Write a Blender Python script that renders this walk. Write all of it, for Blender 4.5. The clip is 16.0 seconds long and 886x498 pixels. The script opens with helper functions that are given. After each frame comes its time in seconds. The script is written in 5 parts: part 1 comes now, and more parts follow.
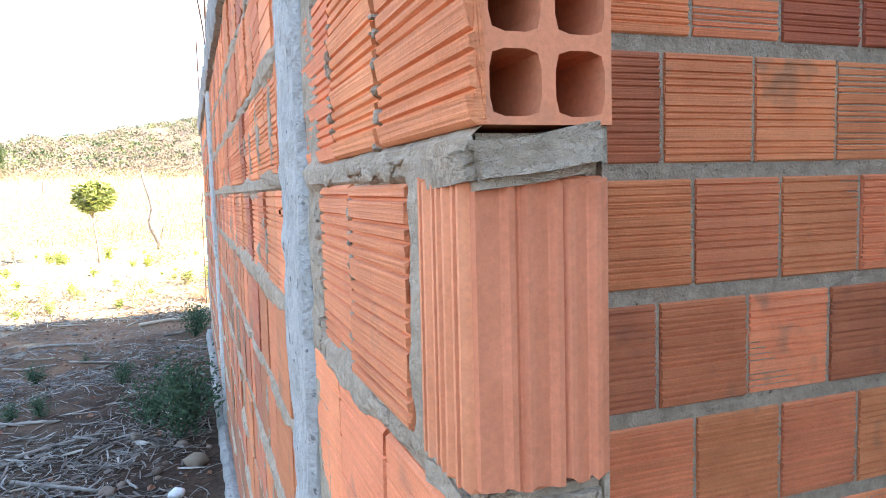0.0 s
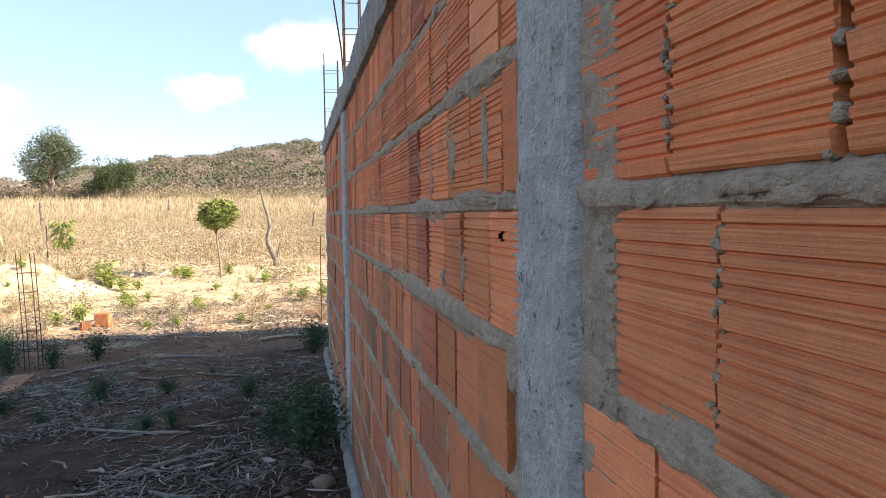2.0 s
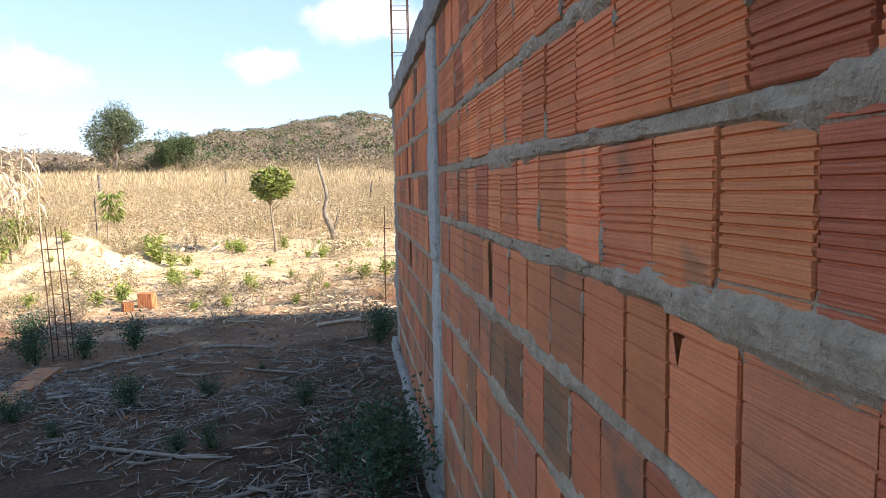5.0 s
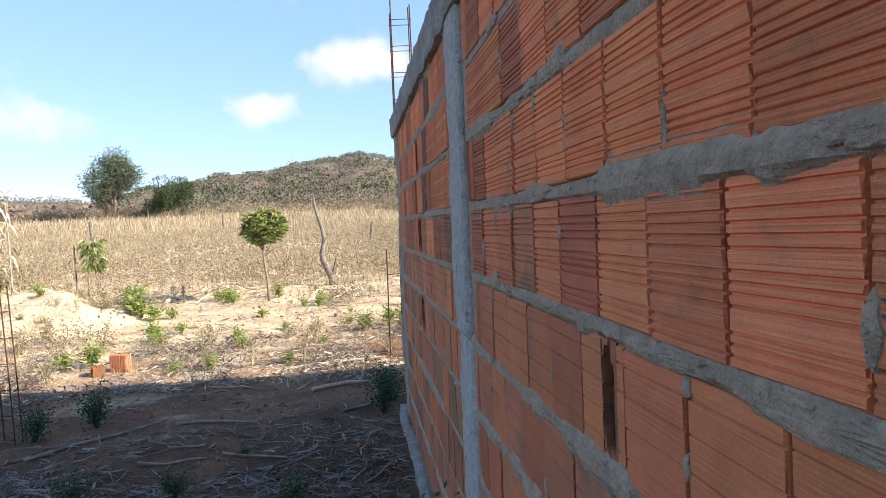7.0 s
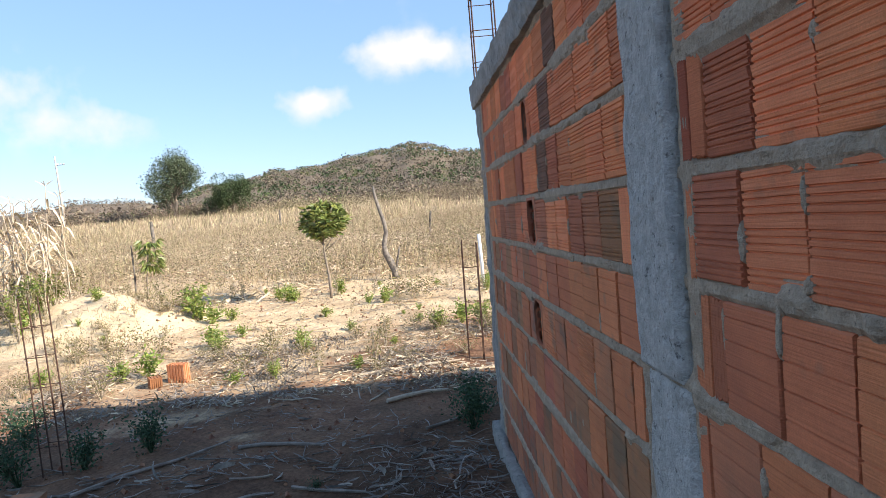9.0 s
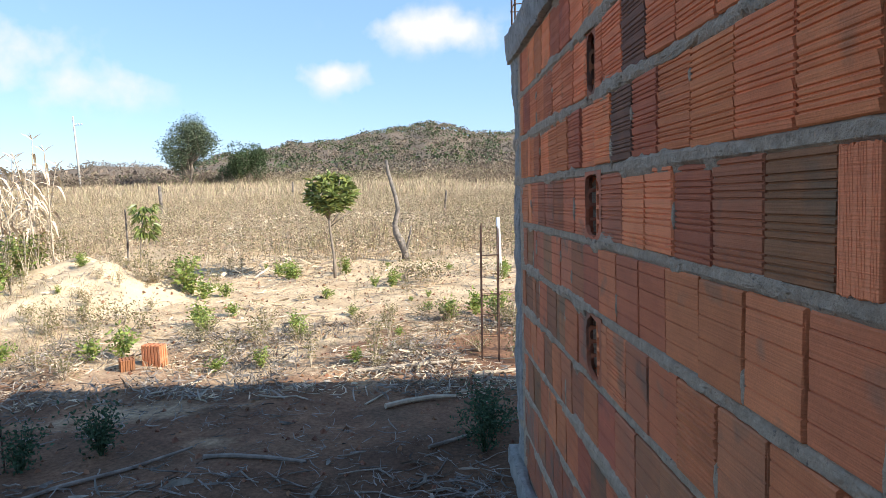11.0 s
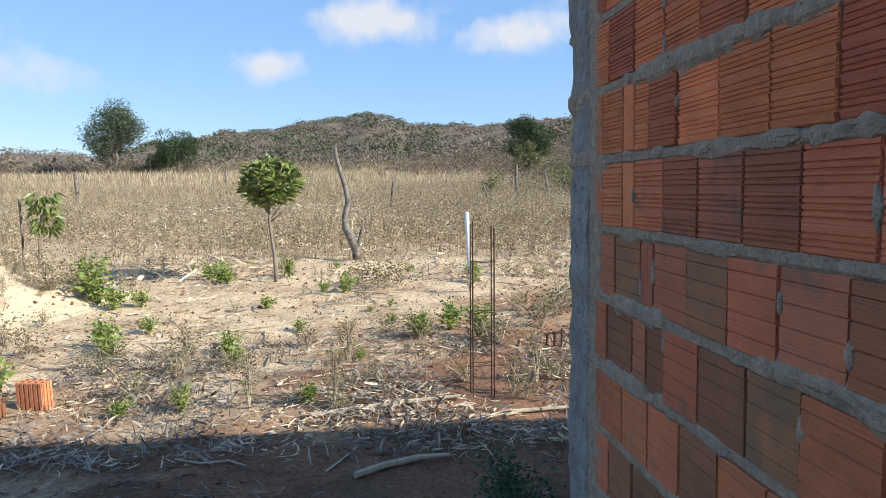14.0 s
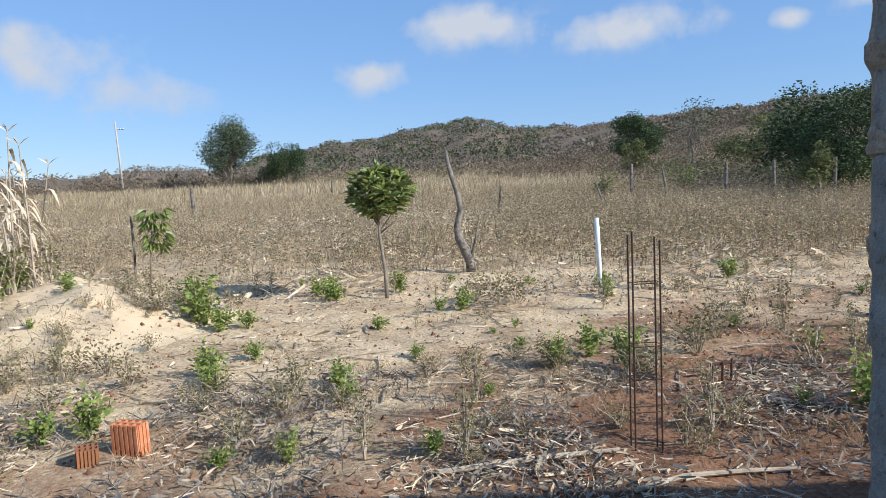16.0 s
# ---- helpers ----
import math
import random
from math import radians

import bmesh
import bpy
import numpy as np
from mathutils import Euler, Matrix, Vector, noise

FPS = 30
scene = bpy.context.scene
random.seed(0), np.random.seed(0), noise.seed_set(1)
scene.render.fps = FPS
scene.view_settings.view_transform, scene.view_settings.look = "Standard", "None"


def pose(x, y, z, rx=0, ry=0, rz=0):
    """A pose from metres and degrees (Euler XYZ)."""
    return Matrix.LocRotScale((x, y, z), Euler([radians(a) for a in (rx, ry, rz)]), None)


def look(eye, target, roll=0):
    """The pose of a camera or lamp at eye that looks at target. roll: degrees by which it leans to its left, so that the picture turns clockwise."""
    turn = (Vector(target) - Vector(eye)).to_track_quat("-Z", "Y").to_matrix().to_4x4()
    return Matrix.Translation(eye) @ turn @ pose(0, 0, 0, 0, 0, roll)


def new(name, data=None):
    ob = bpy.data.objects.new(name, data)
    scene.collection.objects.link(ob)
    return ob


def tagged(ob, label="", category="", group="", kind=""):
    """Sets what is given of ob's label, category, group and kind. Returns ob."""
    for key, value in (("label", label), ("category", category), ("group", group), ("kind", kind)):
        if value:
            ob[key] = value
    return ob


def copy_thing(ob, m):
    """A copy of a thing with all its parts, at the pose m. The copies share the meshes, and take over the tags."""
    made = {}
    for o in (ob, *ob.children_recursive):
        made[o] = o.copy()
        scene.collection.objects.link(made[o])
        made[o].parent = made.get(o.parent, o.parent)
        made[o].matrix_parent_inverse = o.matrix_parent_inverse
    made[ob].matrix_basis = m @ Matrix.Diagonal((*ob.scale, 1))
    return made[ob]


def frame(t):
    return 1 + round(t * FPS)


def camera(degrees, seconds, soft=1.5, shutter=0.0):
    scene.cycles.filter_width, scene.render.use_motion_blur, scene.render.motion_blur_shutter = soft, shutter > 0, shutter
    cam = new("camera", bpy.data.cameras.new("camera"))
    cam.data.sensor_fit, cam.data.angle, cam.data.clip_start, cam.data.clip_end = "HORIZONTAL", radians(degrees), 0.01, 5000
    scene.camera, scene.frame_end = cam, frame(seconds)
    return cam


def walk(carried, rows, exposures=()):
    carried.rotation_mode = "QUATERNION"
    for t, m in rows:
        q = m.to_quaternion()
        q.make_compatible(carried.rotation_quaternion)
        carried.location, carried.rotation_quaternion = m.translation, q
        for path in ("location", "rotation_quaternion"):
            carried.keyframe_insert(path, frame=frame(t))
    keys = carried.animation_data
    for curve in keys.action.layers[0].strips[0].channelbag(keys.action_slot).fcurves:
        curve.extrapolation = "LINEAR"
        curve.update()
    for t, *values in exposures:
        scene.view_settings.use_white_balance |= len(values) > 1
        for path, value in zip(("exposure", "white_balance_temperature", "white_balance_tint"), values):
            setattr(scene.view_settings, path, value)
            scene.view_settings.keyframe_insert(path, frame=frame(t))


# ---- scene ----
cam = camera(64.8, 16.0, soft=0.5)
PATH = [
    (0, (0.049, 0.806, 1.378), (0.722, 2.682, 1.209), -1.6),
    (0.5, (-0.023, 0.916, 1.381), (0.555, 2.822, 1.197), 0.2),
    (1, (-0.048, 0.939, 1.4), (0.388, 2.889, 1.314), 0.6),
    (1.5, (-0.087, 0.951, 1.401), (0.284, 2.915, 1.322), 0.7),
    (2, (-0.11, 1.016, 1.383), (0.295, 2.972, 1.282), -0.7),
    (2.5, (-0.124, 1.208, 1.346), (0.152, 3.178, 1.141), -2.6),
    (3, (-0.125, 1.485, 1.337), (0.141, 3.464, 1.219), -1.0),
    (3.2, (-0.155, 1.565, 1.333), (0.071, 3.544, 1.151), -0.2),
    (5.3, (-0.196, 2.454, 1.327), (0.058, 4.43, 1.151), -1.1),
    (5.5, (-0.231, 2.563, 1.337), (0.022, 4.541, 1.176), -1.7),
    (6, (-0.264, 2.803, 1.349), (0.109, 4.756, 1.137), -3.3),
    (6.5, (-0.205, 3.043, 1.34), (0.067, 5.022, 1.235), -4.7),
    (7, (-0.162, 3.255, 1.351), (0.091, 5.238, 1.279), -2.5),
    (7.5, (-0.24, 3.416, 1.333), (-0.079, 5.408, 1.258), -1.8),
    (8, (-0.311, 3.628, 1.345), (0.093, 5.581, 1.194), -2.8),
    (8.5, (-0.332, 3.862, 1.335), (-0.063, 5.836, 1.152), -3.2),
    (9, (-0.325, 4.093, 1.353), (-0.228, 6.088, 1.257), -4.6),
    (9.2, (-0.331, 4.156, 1.349), (-0.219, 6.146, 1.186), -3.7),
    (11.3, (-0.308, 5.076, 1.324), (-0.248, 7.07, 1.182), -1.2),
    (11.5, (-0.357, 5.161, 1.314), (-0.245, 7.153, 1.178), -0.5),
    (12, (-0.447, 5.371, 1.327), (-0.275, 7.36, 1.198), -0.8),
    (12.5, (-0.448, 5.575, 1.324), (-0.312, 7.567, 1.204), -2.3),
    (13, (-0.426, 5.832, 1.331), (-0.425, 7.831, 1.309), -2.7),
    (13.5, (-0.46, 6.043, 1.313), (-0.4, 8.039, 1.203), -0.8),
    (14, (-0.552, 6.311, 1.32), (-0.316, 8.289, 1.147), -0.9),
    (14.5, (-0.597, 6.503, 1.313), (-0.513, 8.496, 1.162), -2.1),
    (15, (-0.593, 6.77, 1.343), (-0.65, 8.767, 1.245), -4.2),
    (15.5, (-0.613, 6.88, 1.326), (-0.674, 8.872, 1.165), -2.7),
    (16, (-0.714, 7.149, 1.34), (-0.768, 9.142, 1.188), -2.6),
]
EXPOSE = [(0, 3.08, 7400, 15), (0.4, 2.55, 7400, 15), (0.7, 2.0, 7500, 15), (1.0, 1.7, 7550, 15), (1.6, 1.5, 7600, 16), (3.0, 1.42, 7700, 16), (6.0, 1.33, 7000, 14), (7.0, 1.17, 6700, 13), (9.0, 1.03, 6700, 12), (12.5, 0.86, 6150, 10), (13.5, 0.69, 6100, 9), (14.5, 0.64, 6150, 9), (16.0, 0.34, 5850, 9)]
walk(cam, [(t, look(eye, target, roll)) for t, eye, target, roll in PATH], EXPOSE)

# ---- light ----
SUN = Vector((0.79, -0.36, 0.495)).normalized()
world = bpy.data.worlds.new("sky")
scene.world = world
world.use_nodes = True
wt = world.node_tree
bg = wt.nodes["Background"]
sky = wt.nodes.new("ShaderNodeTexSky")
sky.sky_type = "NISHITA"
sky.sun_disc = False
sky.sun_elevation = math.asin(SUN.z)
sky.sun_rotation = math.atan2(SUN.x, SUN.y)
sky.altitude = 300
sky.dust_density = 0.25
sky.ozone_density = 1.2
SKY = 0.1
bg.inputs["Strength"].default_value = SKY
coord = wt.nodes.new("ShaderNodeTexCoord")


def wmath(op, a, b=None, c=None):
    n = wt.nodes.new("ShaderNodeMath")
    n.operation = op
    for k, v in enumerate((a, b, c)):
        if v is None:
            continue
        if isinstance(v, (int, float)):
            n.inputs[k].default_value = v
        else:
            wt.links.new(v, n.inputs[k])
    return n.outputs[0]


sep = wt.nodes.new("ShaderNodeSeparateXYZ")
wt.links.new(coord.outputs["Generated"], sep.inputs[0])
az = wmath("ARCTAN2", sep.outputs["X"], sep.outputs["Y"])
cloud_noise = wt.nodes.new("ShaderNodeTexNoise")
cloud_noise.inputs["Scale"].default_value = 20
cloud_noise.inputs["Detail"].default_value = 6
wt.links.new(coord.outputs["Generated"], cloud_noise.inputs["Vector"])
# small fair-weather clouds: bearing, height, half width, half height (as slopes)
CLOUDS = [(0.015, 0.228, 0.080, 0.026, 1.0), (0.235, 0.210, 0.108, 0.022, 1.0), (-0.118, 0.168, 0.05, 0.021, 1.15), (0.325, 0.25, 0.035, 0.010, 0.7),
          (-0.56, 0.19, 0.11, 0.035, 0.85), (-0.43, 0.15, 0.10, 0.03, 0.55), (0.44, 0.20, 0.03, 0.012, 0.85), (0.53, 0.215, 0.04, 0.013, 0.9),
          (0.12, 0.36, 0.3, 0.05, 0.4), (-1.4, 0.3, 0.3, 0.06, 0.9), (1.7, 0.3, 0.3, 0.06, 0.9), (3.0, 0.3, 0.4, 0.07, 0.9)]
total = None
for b, h, rb, rh, amount in CLOUDS:
    u = wmath("DIVIDE", wmath("SUBTRACT", az, b), rb)
    v = wmath("DIVIDE", wmath("SUBTRACT", sep.outputs["Z"], h), rh)
    r = wmath("ADD", wmath("MULTIPLY", u, u), wmath("MULTIPLY", v, v))
    g = wmath("MULTIPLY", wmath("POWER", 2.718, wmath("MULTIPLY", r, -1.0)), amount)
    total = g if total is None else wmath("ADD", total, g)
cover = wmath("MULTIPLY", wmath("ADD", total, wmath("MULTIPLY", wmath("SUBTRACT", cloud_noise.outputs["Fac"], 0.6), 1.9)), 1.35)
cover = wmath("MULTIPLY", wmath("MINIMUM", wmath("MAXIMUM", cover, 0.0), 1.0), wmath("MINIMUM", wmath("MULTIPLY", total, 3.0), 1.0))
cmix = wt.nodes.new("ShaderNodeMix")
cmix.data_type = "RGBA"
wt.links.new(cover, cmix.inputs["Factor"])
haze = wt.nodes.new("ShaderNodeMix")
haze.data_type = "RGBA"
haze.inputs[0].default_value = 0.5
haze.inputs[7].default_value = (1.9, 3.6, 6.8, 1)
wt.links.new(sky.outputs[0], haze.inputs[6])
wt.links.new(haze.outputs[2], cmix.inputs[6])
cmix.inputs[7].default_value = (5.0, 5.1, 5.4, 1)
wt.links.new(cmix.outputs[2], bg.inputs["Color"])

sun_data = bpy.data.lights.new("sun", "SUN")
sun_data.energy = 5.0
sun_data.angle = radians(0.53)
sun_data.color = (1.0, 0.93, 0.82)
sun = new("sun", sun_data)
sun.matrix_world = look(SUN * 60, (0, 0, 0))

# ---- materials ----


def material(name, c1, c2, scale=8.0, rough=0.85, bump=0.3, bump_scale=60.0, rand="", spread=0.3, hue=0.0, c3=None, c3_scale=3.0, c3_cut=0.55, bump_dist=0.004, spec=0.25, through_light=0.0, where="Object", streak=0.0):
    """Two colours mixed by noise, a third in patches, brightness varied by object or island."""
    m = bpy.data.materials.new(name)
    m.use_nodes = True
    t = m.node_tree
    n, k = t.nodes, t.links
    bsdf = n["Principled BSDF"]
    bsdf.inputs["Roughness"].default_value = rough
    bsdf.inputs["Specular IOR Level"].default_value = spec
    if where == "Object":
        vec = n.new("ShaderNodeTexCoord").outputs["Object"]
    else:
        vec = n.new("ShaderNodeNewGeometry").outputs["Position"]
    rnd = None
    if rand == "object":
        rnd = n.new("ShaderNodeObjectInfo").outputs["Random"]
    elif rand == "island":
        rnd = n.new("ShaderNodeNewGeometry").outputs["Random Per Island"]
    big = n.new("ShaderNodeMath")
    big.operation = "MULTIPLY"
    big.inputs[1].default_value = 57.0
    if rnd is not None:
        k.new(rnd, big.inputs[0])

    def tex(s, detail=5.0):
        q = n.new("ShaderNodeTexNoise")
        q.noise_dimensions = "4D"
        q.inputs["Scale"].default_value = s
        q.inputs["Detail"].default_value = detail
        q.inputs["Roughness"].default_value = 0.62
        k.new(vec, q.inputs["Vector"])
        k.new(big.outputs[0], q.inputs["W"])
        return q.outputs["Fac"]

    def ramp(fac, lo, hi):
        q = n.new("ShaderNodeMapRange")
        q.inputs["From Min"].default_value, q.inputs["From Max"].default_value = lo, hi
        k.new(fac, q.inputs["Value"])
        return q.outputs[0]

    def mix(fac, a, b, kind="MIX"):
        q = n.new("ShaderNodeMix")
        q.data_type = "RGBA"
        q.blend_type = kind
        for slot, v in ((0, fac), (6, a), (7, b)):
            if isinstance(v, (tuple, list)):
                q.inputs[slot].default_value = (*v, 1)
            elif isinstance(v, (int, float)):
                q.inputs[slot].default_value = v
            else:
                k.new(v, q.inputs[slot])
        return q.outputs[2]

    col = mix(ramp(tex(scale), 0.33, 0.67), c1, c2)
    if c3:
        col = mix(ramp(tex(c3_scale, 3.0), c3_cut, c3_cut + 0.1), col, c3)
    fine = ramp(tex(bump_scale * 1.7, 3.0), 0.3, 0.7)
    hsv = n.new("ShaderNodeHueSaturation")
    k.new(col, hsv.inputs["Color"])
    val = n.new("ShaderNodeMapRange")
    val.inputs["To Min"].default_value, val.inputs["To Max"].default_value = 0.9, 1.1
    k.new(fine, val.inputs["Value"])
    relief = None
    if streak:
        # fine lines drawn by the extrusion along the brick
        mp = n.new("ShaderNodeMapping")
        mp.inputs["Scale"].default_value = (60, 5, 330)
        k.new(vec, mp.inputs["Vector"])
        lines = n.new("ShaderNodeTexNoise")
        lines.noise_dimensions = "4D"
        lines.inputs["Scale"].default_value = 1.0
        lines.inputs["Detail"].default_value = 3.0
        k.new(mp.outputs[0], lines.inputs["Vector"])
        k.new(big.outputs[0], lines.inputs["W"])
        relief = ramp(lines.outputs["Fac"], 0.3, 0.7)
        vs = n.new("ShaderNodeMapRange")
        vs.inputs["To Min"].default_value, vs.inputs["To Max"].default_value = 1 - streak, 1 + streak
        k.new(relief, vs.inputs["Value"])
        both = n.new("ShaderNodeMath")
        both.operation = "MULTIPLY"
        k.new(val.outputs[0], both.inputs[0])
        k.new(vs.outputs[0], both.inputs[1])
        val = both
    if rnd is not None:
        v2 = n.new("ShaderNodeMapRange")
        v2.inputs["To Min"].default_value, v2.inputs["To Max"].default_value = 1 - spread, 1 + spread
        k.new(rnd, v2.inputs["Value"])
        mul = n.new("ShaderNodeMath")
        mul.operation = "MULTIPLY"
        k.new(val.outputs[0], mul.inputs[0])
        k.new(v2.outputs[0], mul.inputs[1])
        k.new(mul.outputs[0], hsv.inputs["Value"])
        if hue:
            wn = n.new("ShaderNodeTexWhiteNoise")
            wn.noise_dimensions = "1D"
            k.new(big.outputs[0], wn.inputs["W"])
            v3 = n.new("ShaderNodeMapRange")
            v3.inputs["To Min"].default_value, v3.inputs["To Max"].default_value = 0.5 - hue, 0.5 + hue
            k.new(wn.outputs["Value"], v3.inputs["Value"])
            k.new(v3.outputs[0], hsv.inputs["Hue"])
    else:
        k.new(val.outputs[0], hsv.inputs["Value"])
    k.new(hsv.outputs[0], bsdf.inputs["Base Color"])
    if bump:
        b = n.new("ShaderNodeBump")
        b.inputs["Strength"].default_value = bump
        b.inputs["Distance"].default_value = bump_dist
        k.new(tex(bump_scale, 6.0), b.inputs["Height"])
        if relief is not None:
            b2 = n.new("ShaderNodeBump")
            b2.inputs["Strength"].default_value = 0.6
            b2.inputs["Distance"].default_value = 0.0015
            k.new(relief, b2.inputs["Height"])
            k.new(b.outputs[0], b2.inputs["Normal"])
            b = b2
        k.new(b.outputs[0], bsdf.inputs["Normal"])
    if through_light:
        tr = n.new("ShaderNodeBsdfTranslucent")
        k.new(hsv.outputs[0], tr.inputs["Color"])
        ms = n.new("ShaderNodeMixShader")
        ms.inputs[0].default_value = through_light
        k.new(bsdf.outputs[0], ms.inputs[1])
        k.new(tr.outputs[0], ms.inputs[2])
        k.new(ms.outputs[0], n["Material Output"].inputs["Surface"])
    return m


M_BRICK = material("terracotta", (0.74, 0.245, 0.105), (0.60, 0.185, 0.08), 9, 0.8, 0.5, 180, "object", 0.2, 0.004, (0.40, 0.165, 0.085), 7, 0.6, 0.002, streak=0.09)
# darker terracotta for the courses below eye height
M_BRICK_LOW = material("darker_low_terracotta", (0.58, 0.185, 0.078), (0.44, 0.14, 0.062), 8, 0.82, 0.5, 180, "object", 0.16, 0.004, (0.33, 0.145, 0.078), 6, 0.57, 0.002, streak=0.09)
M_BRICK_END = material("smooth_terracotta", (0.70, 0.25, 0.12), (0.58, 0.195, 0.09), 9, 0.8, 0.4, 140, "object", 0.1, 0.004, (0.48, 0.20, 0.11), 7, 0.6, 0.002)
M_BRICK_PALE = material("sun_bleached_terracotta", (0.60, 0.25, 0.12), (0.48, 0.185, 0.085), 14, 0.8, 0.4, 180, c3=(0.62, 0.36, 0.22), c3_scale=9)
M_BRICK_OLD = material("weathered_terracotta", (0.49, 0.162, 0.076), (0.34, 0.13, 0.068), 6, 0.85, 0.45, 180, "object", 0.2, 0.005, (0.22, 0.12, 0.075), 5, 0.54, 0.002, streak=0.09)
M_BRICK_DUST = material("dusty_brown_terracotta", (0.37, 0.155, 0.072), (0.26, 0.122, 0.062), 7, 0.9, 0.4, 180, "object", 0.15, 0.005, (0.21, 0.125, 0.072), 4, 0.52, 0.002, streak=0.09)
M_BRICK_RED = material("dark_fired_terracotta", (0.49, 0.14, 0.066), (0.36, 0.105, 0.054), 8, 0.75, 0.45, 180, "object", 0.15, 0.004, (0.28, 0.095, 0.055), 5, 0.58, 0.002, streak=0.09)
M_BRICK_DARK = material("smoke_stained_terracotta", (0.25, 0.115, 0.075), (0.15, 0.085, 0.062), 9, 0.85, 0.35, 200, "object", 0.15, 0.006, streak=0.09)
M_BRICK_ISLE = material("terracotta_low", (0.43, 0.145, 0.065), (0.32, 0.12, 0.065), 14, 0.82, 0.45, 180, "island", 0.2, 0.005, (0.24, 0.135, 0.085), 5, 0.52, 0.002)
# dark specks in mortar and concrete paint in the shade of pits
M_MORTAR = material("cement_mortar", (0.465, 0.36, 0.255), (0.30, 0.23, 0.16), 30, 0.95, 1.0, 80, c3=(0.15, 0.12, 0.095), c3_scale=70, c3_cut=0.62, bump_dist=0.014)
M_CONCRETE = material("grey_concrete", (0.54, 0.515, 0.465), (0.36, 0.34, 0.30), 30, 0.92, 1.0, 75, c3=(0.15, 0.14, 0.13), c3_scale=65, c3_cut=0.60, bump_dist=0.018)
M_RAW = material("raw_concrete", (0.36, 0.335, 0.295), (0.22, 0.205, 0.18), 10, 0.95, 1.0, 45, c3=(0.12, 0.11, 0.10), c3_scale=40, c3_cut=0.6, bump_dist=0.018)
M_RUST = material("rusty_steel", (0.10, 0.045, 0.025), (0.05, 0.03, 0.022), 40, 0.75, 0.4, 200, spec=0.4, bump_dist=0.001)
M_PVC = material("white_plastic", (0.8, 0.8, 0.78), (0.72, 0.71, 0.68), 6, 0.45, 0.1, 50, spec=0.5)
M_BARK = material("pale_bark", (0.30, 0.25, 0.20), (0.16, 0.13, 0.10), 25, 0.9, 0.8, 60, bump_dist=0.006)
M_DEAD = material("weathered_dead_wood", (0.29, 0.25, 0.21), (0.09, 0.08, 0.07), 14, 0.9, 0.9, 45, c3=(0.08, 0.07, 0.06), c3_scale=5, bump_dist=0.01)
M_SAND = material("heaped_sand", (0.66, 0.52, 0.335), (0.57, 0.43, 0.27), 5, 0.95, 0.6, 60, c3=(0.52, 0.40, 0.27), c3_scale=2.5, bump_dist=0.012, where="Position")
M_STRAW = material("dry_maize_litter", (0.70, 0.59, 0.42), (0.42, 0.32, 0.21), 12, 0.85, 0, 40, "island", 0.4, 0.015, through_light=0.15)
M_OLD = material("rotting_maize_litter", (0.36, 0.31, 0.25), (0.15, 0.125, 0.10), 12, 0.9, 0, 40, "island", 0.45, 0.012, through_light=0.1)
# darker copies of litter and stalk, with the wall's shade in their colour
M_SHADY = material("shade_darkened_maize_litter", (0.28, 0.25, 0.215), (0.10, 0.085, 0.07), 12, 0.9, 0, 40, "island", 0.5, 0.012, through_light=0.1)
M_STALK_SHADED = material("shade_darkened_stalk", (0.27, 0.23, 0.19), (0.12, 0.10, 0.08), 12, 0.85, 0.3, 60, "island", 0.4, 0.01)
M_STALK = material("dry_stalk", (0.50, 0.42, 0.31), (0.28, 0.22, 0.165), 12, 0.85, 0.3, 60, "island", 0.35, 0.01)
M_GRASS = material("dry_weeds", (0.60, 0.495, 0.325), (0.40, 0.315, 0.195), 0.35, 0.9, 0, 40, "island", 0.4, 0.03, (0.31, 0.26, 0.14), 0.25, 0.55, through_light=0.3, where="Position")
M_BRUSH = material("brown_dry_brush", (0.46, 0.365, 0.235), (0.27, 0.21, 0.13), 0.5, 0.9, 0, 40, "island", 0.45, 0.03, (0.25, 0.23, 0.10), 0.3, 0.55, through_light=0.3, where="Position")
M_WEED = material("green_weed_leaves", (0.30, 0.36, 0.09), (0.18, 0.23, 0.06), 20, 0.7, 0, 40, "island", 0.35, 0.03, through_light=0.35)
# leaf colour darkened for the weeds that stand in the wall's shade
M_WEED_DARK = material("shaded_weed_leaves", (0.06, 0.11, 0.055), (0.035, 0.07, 0.04), 20, 0.75, 0, 40, "island", 0.35, 0.02, through_light=0.3)
M_WEED_DRY = material("yellowing_weed_leaves", (0.29, 0.255, 0.115), (0.17, 0.14, 0.075), 20, 0.8, 0, 40, "island", 0.35, 0.03, through_light=0.35)
M_MANGO = material("mango_leaves", (0.10, 0.15, 0.04), (0.30, 0.32, 0.09), 14, 0.45, 0, 40, "island", 0.4, 0.03, spec=0.5, through_light=0.2)
M_TREE = material("feathery_tree_leaves", (0.135, 0.165, 0.10), (0.10, 0.13, 0.075), 0.6, 0.8, 0, 40, "island", 0.4, 0.02, through_light=0.25)
M_TREE_DARK = material("dark_tree_leaves", (0.055, 0.085, 0.035), (0.075, 0.105, 0.045), 0.6, 0.7, 0, 40, "island", 0.4, 0.02, through_light=0.2)
M_BUSH = material("green_scrub_leaves", (0.13, 0.165, 0.06), (0.18, 0.175, 0.075), 0.4, 0.8, 0, 40, "island", 0.4, 0.03, through_light=0.3)
M_PALESCRUB = material("straw_scrub", (0.42, 0.34, 0.22), (0.30, 0.25, 0.15), 0.04, 0.9, 0, 40, "island", 0.25, 0.02, through_light=0.25, where="Position")
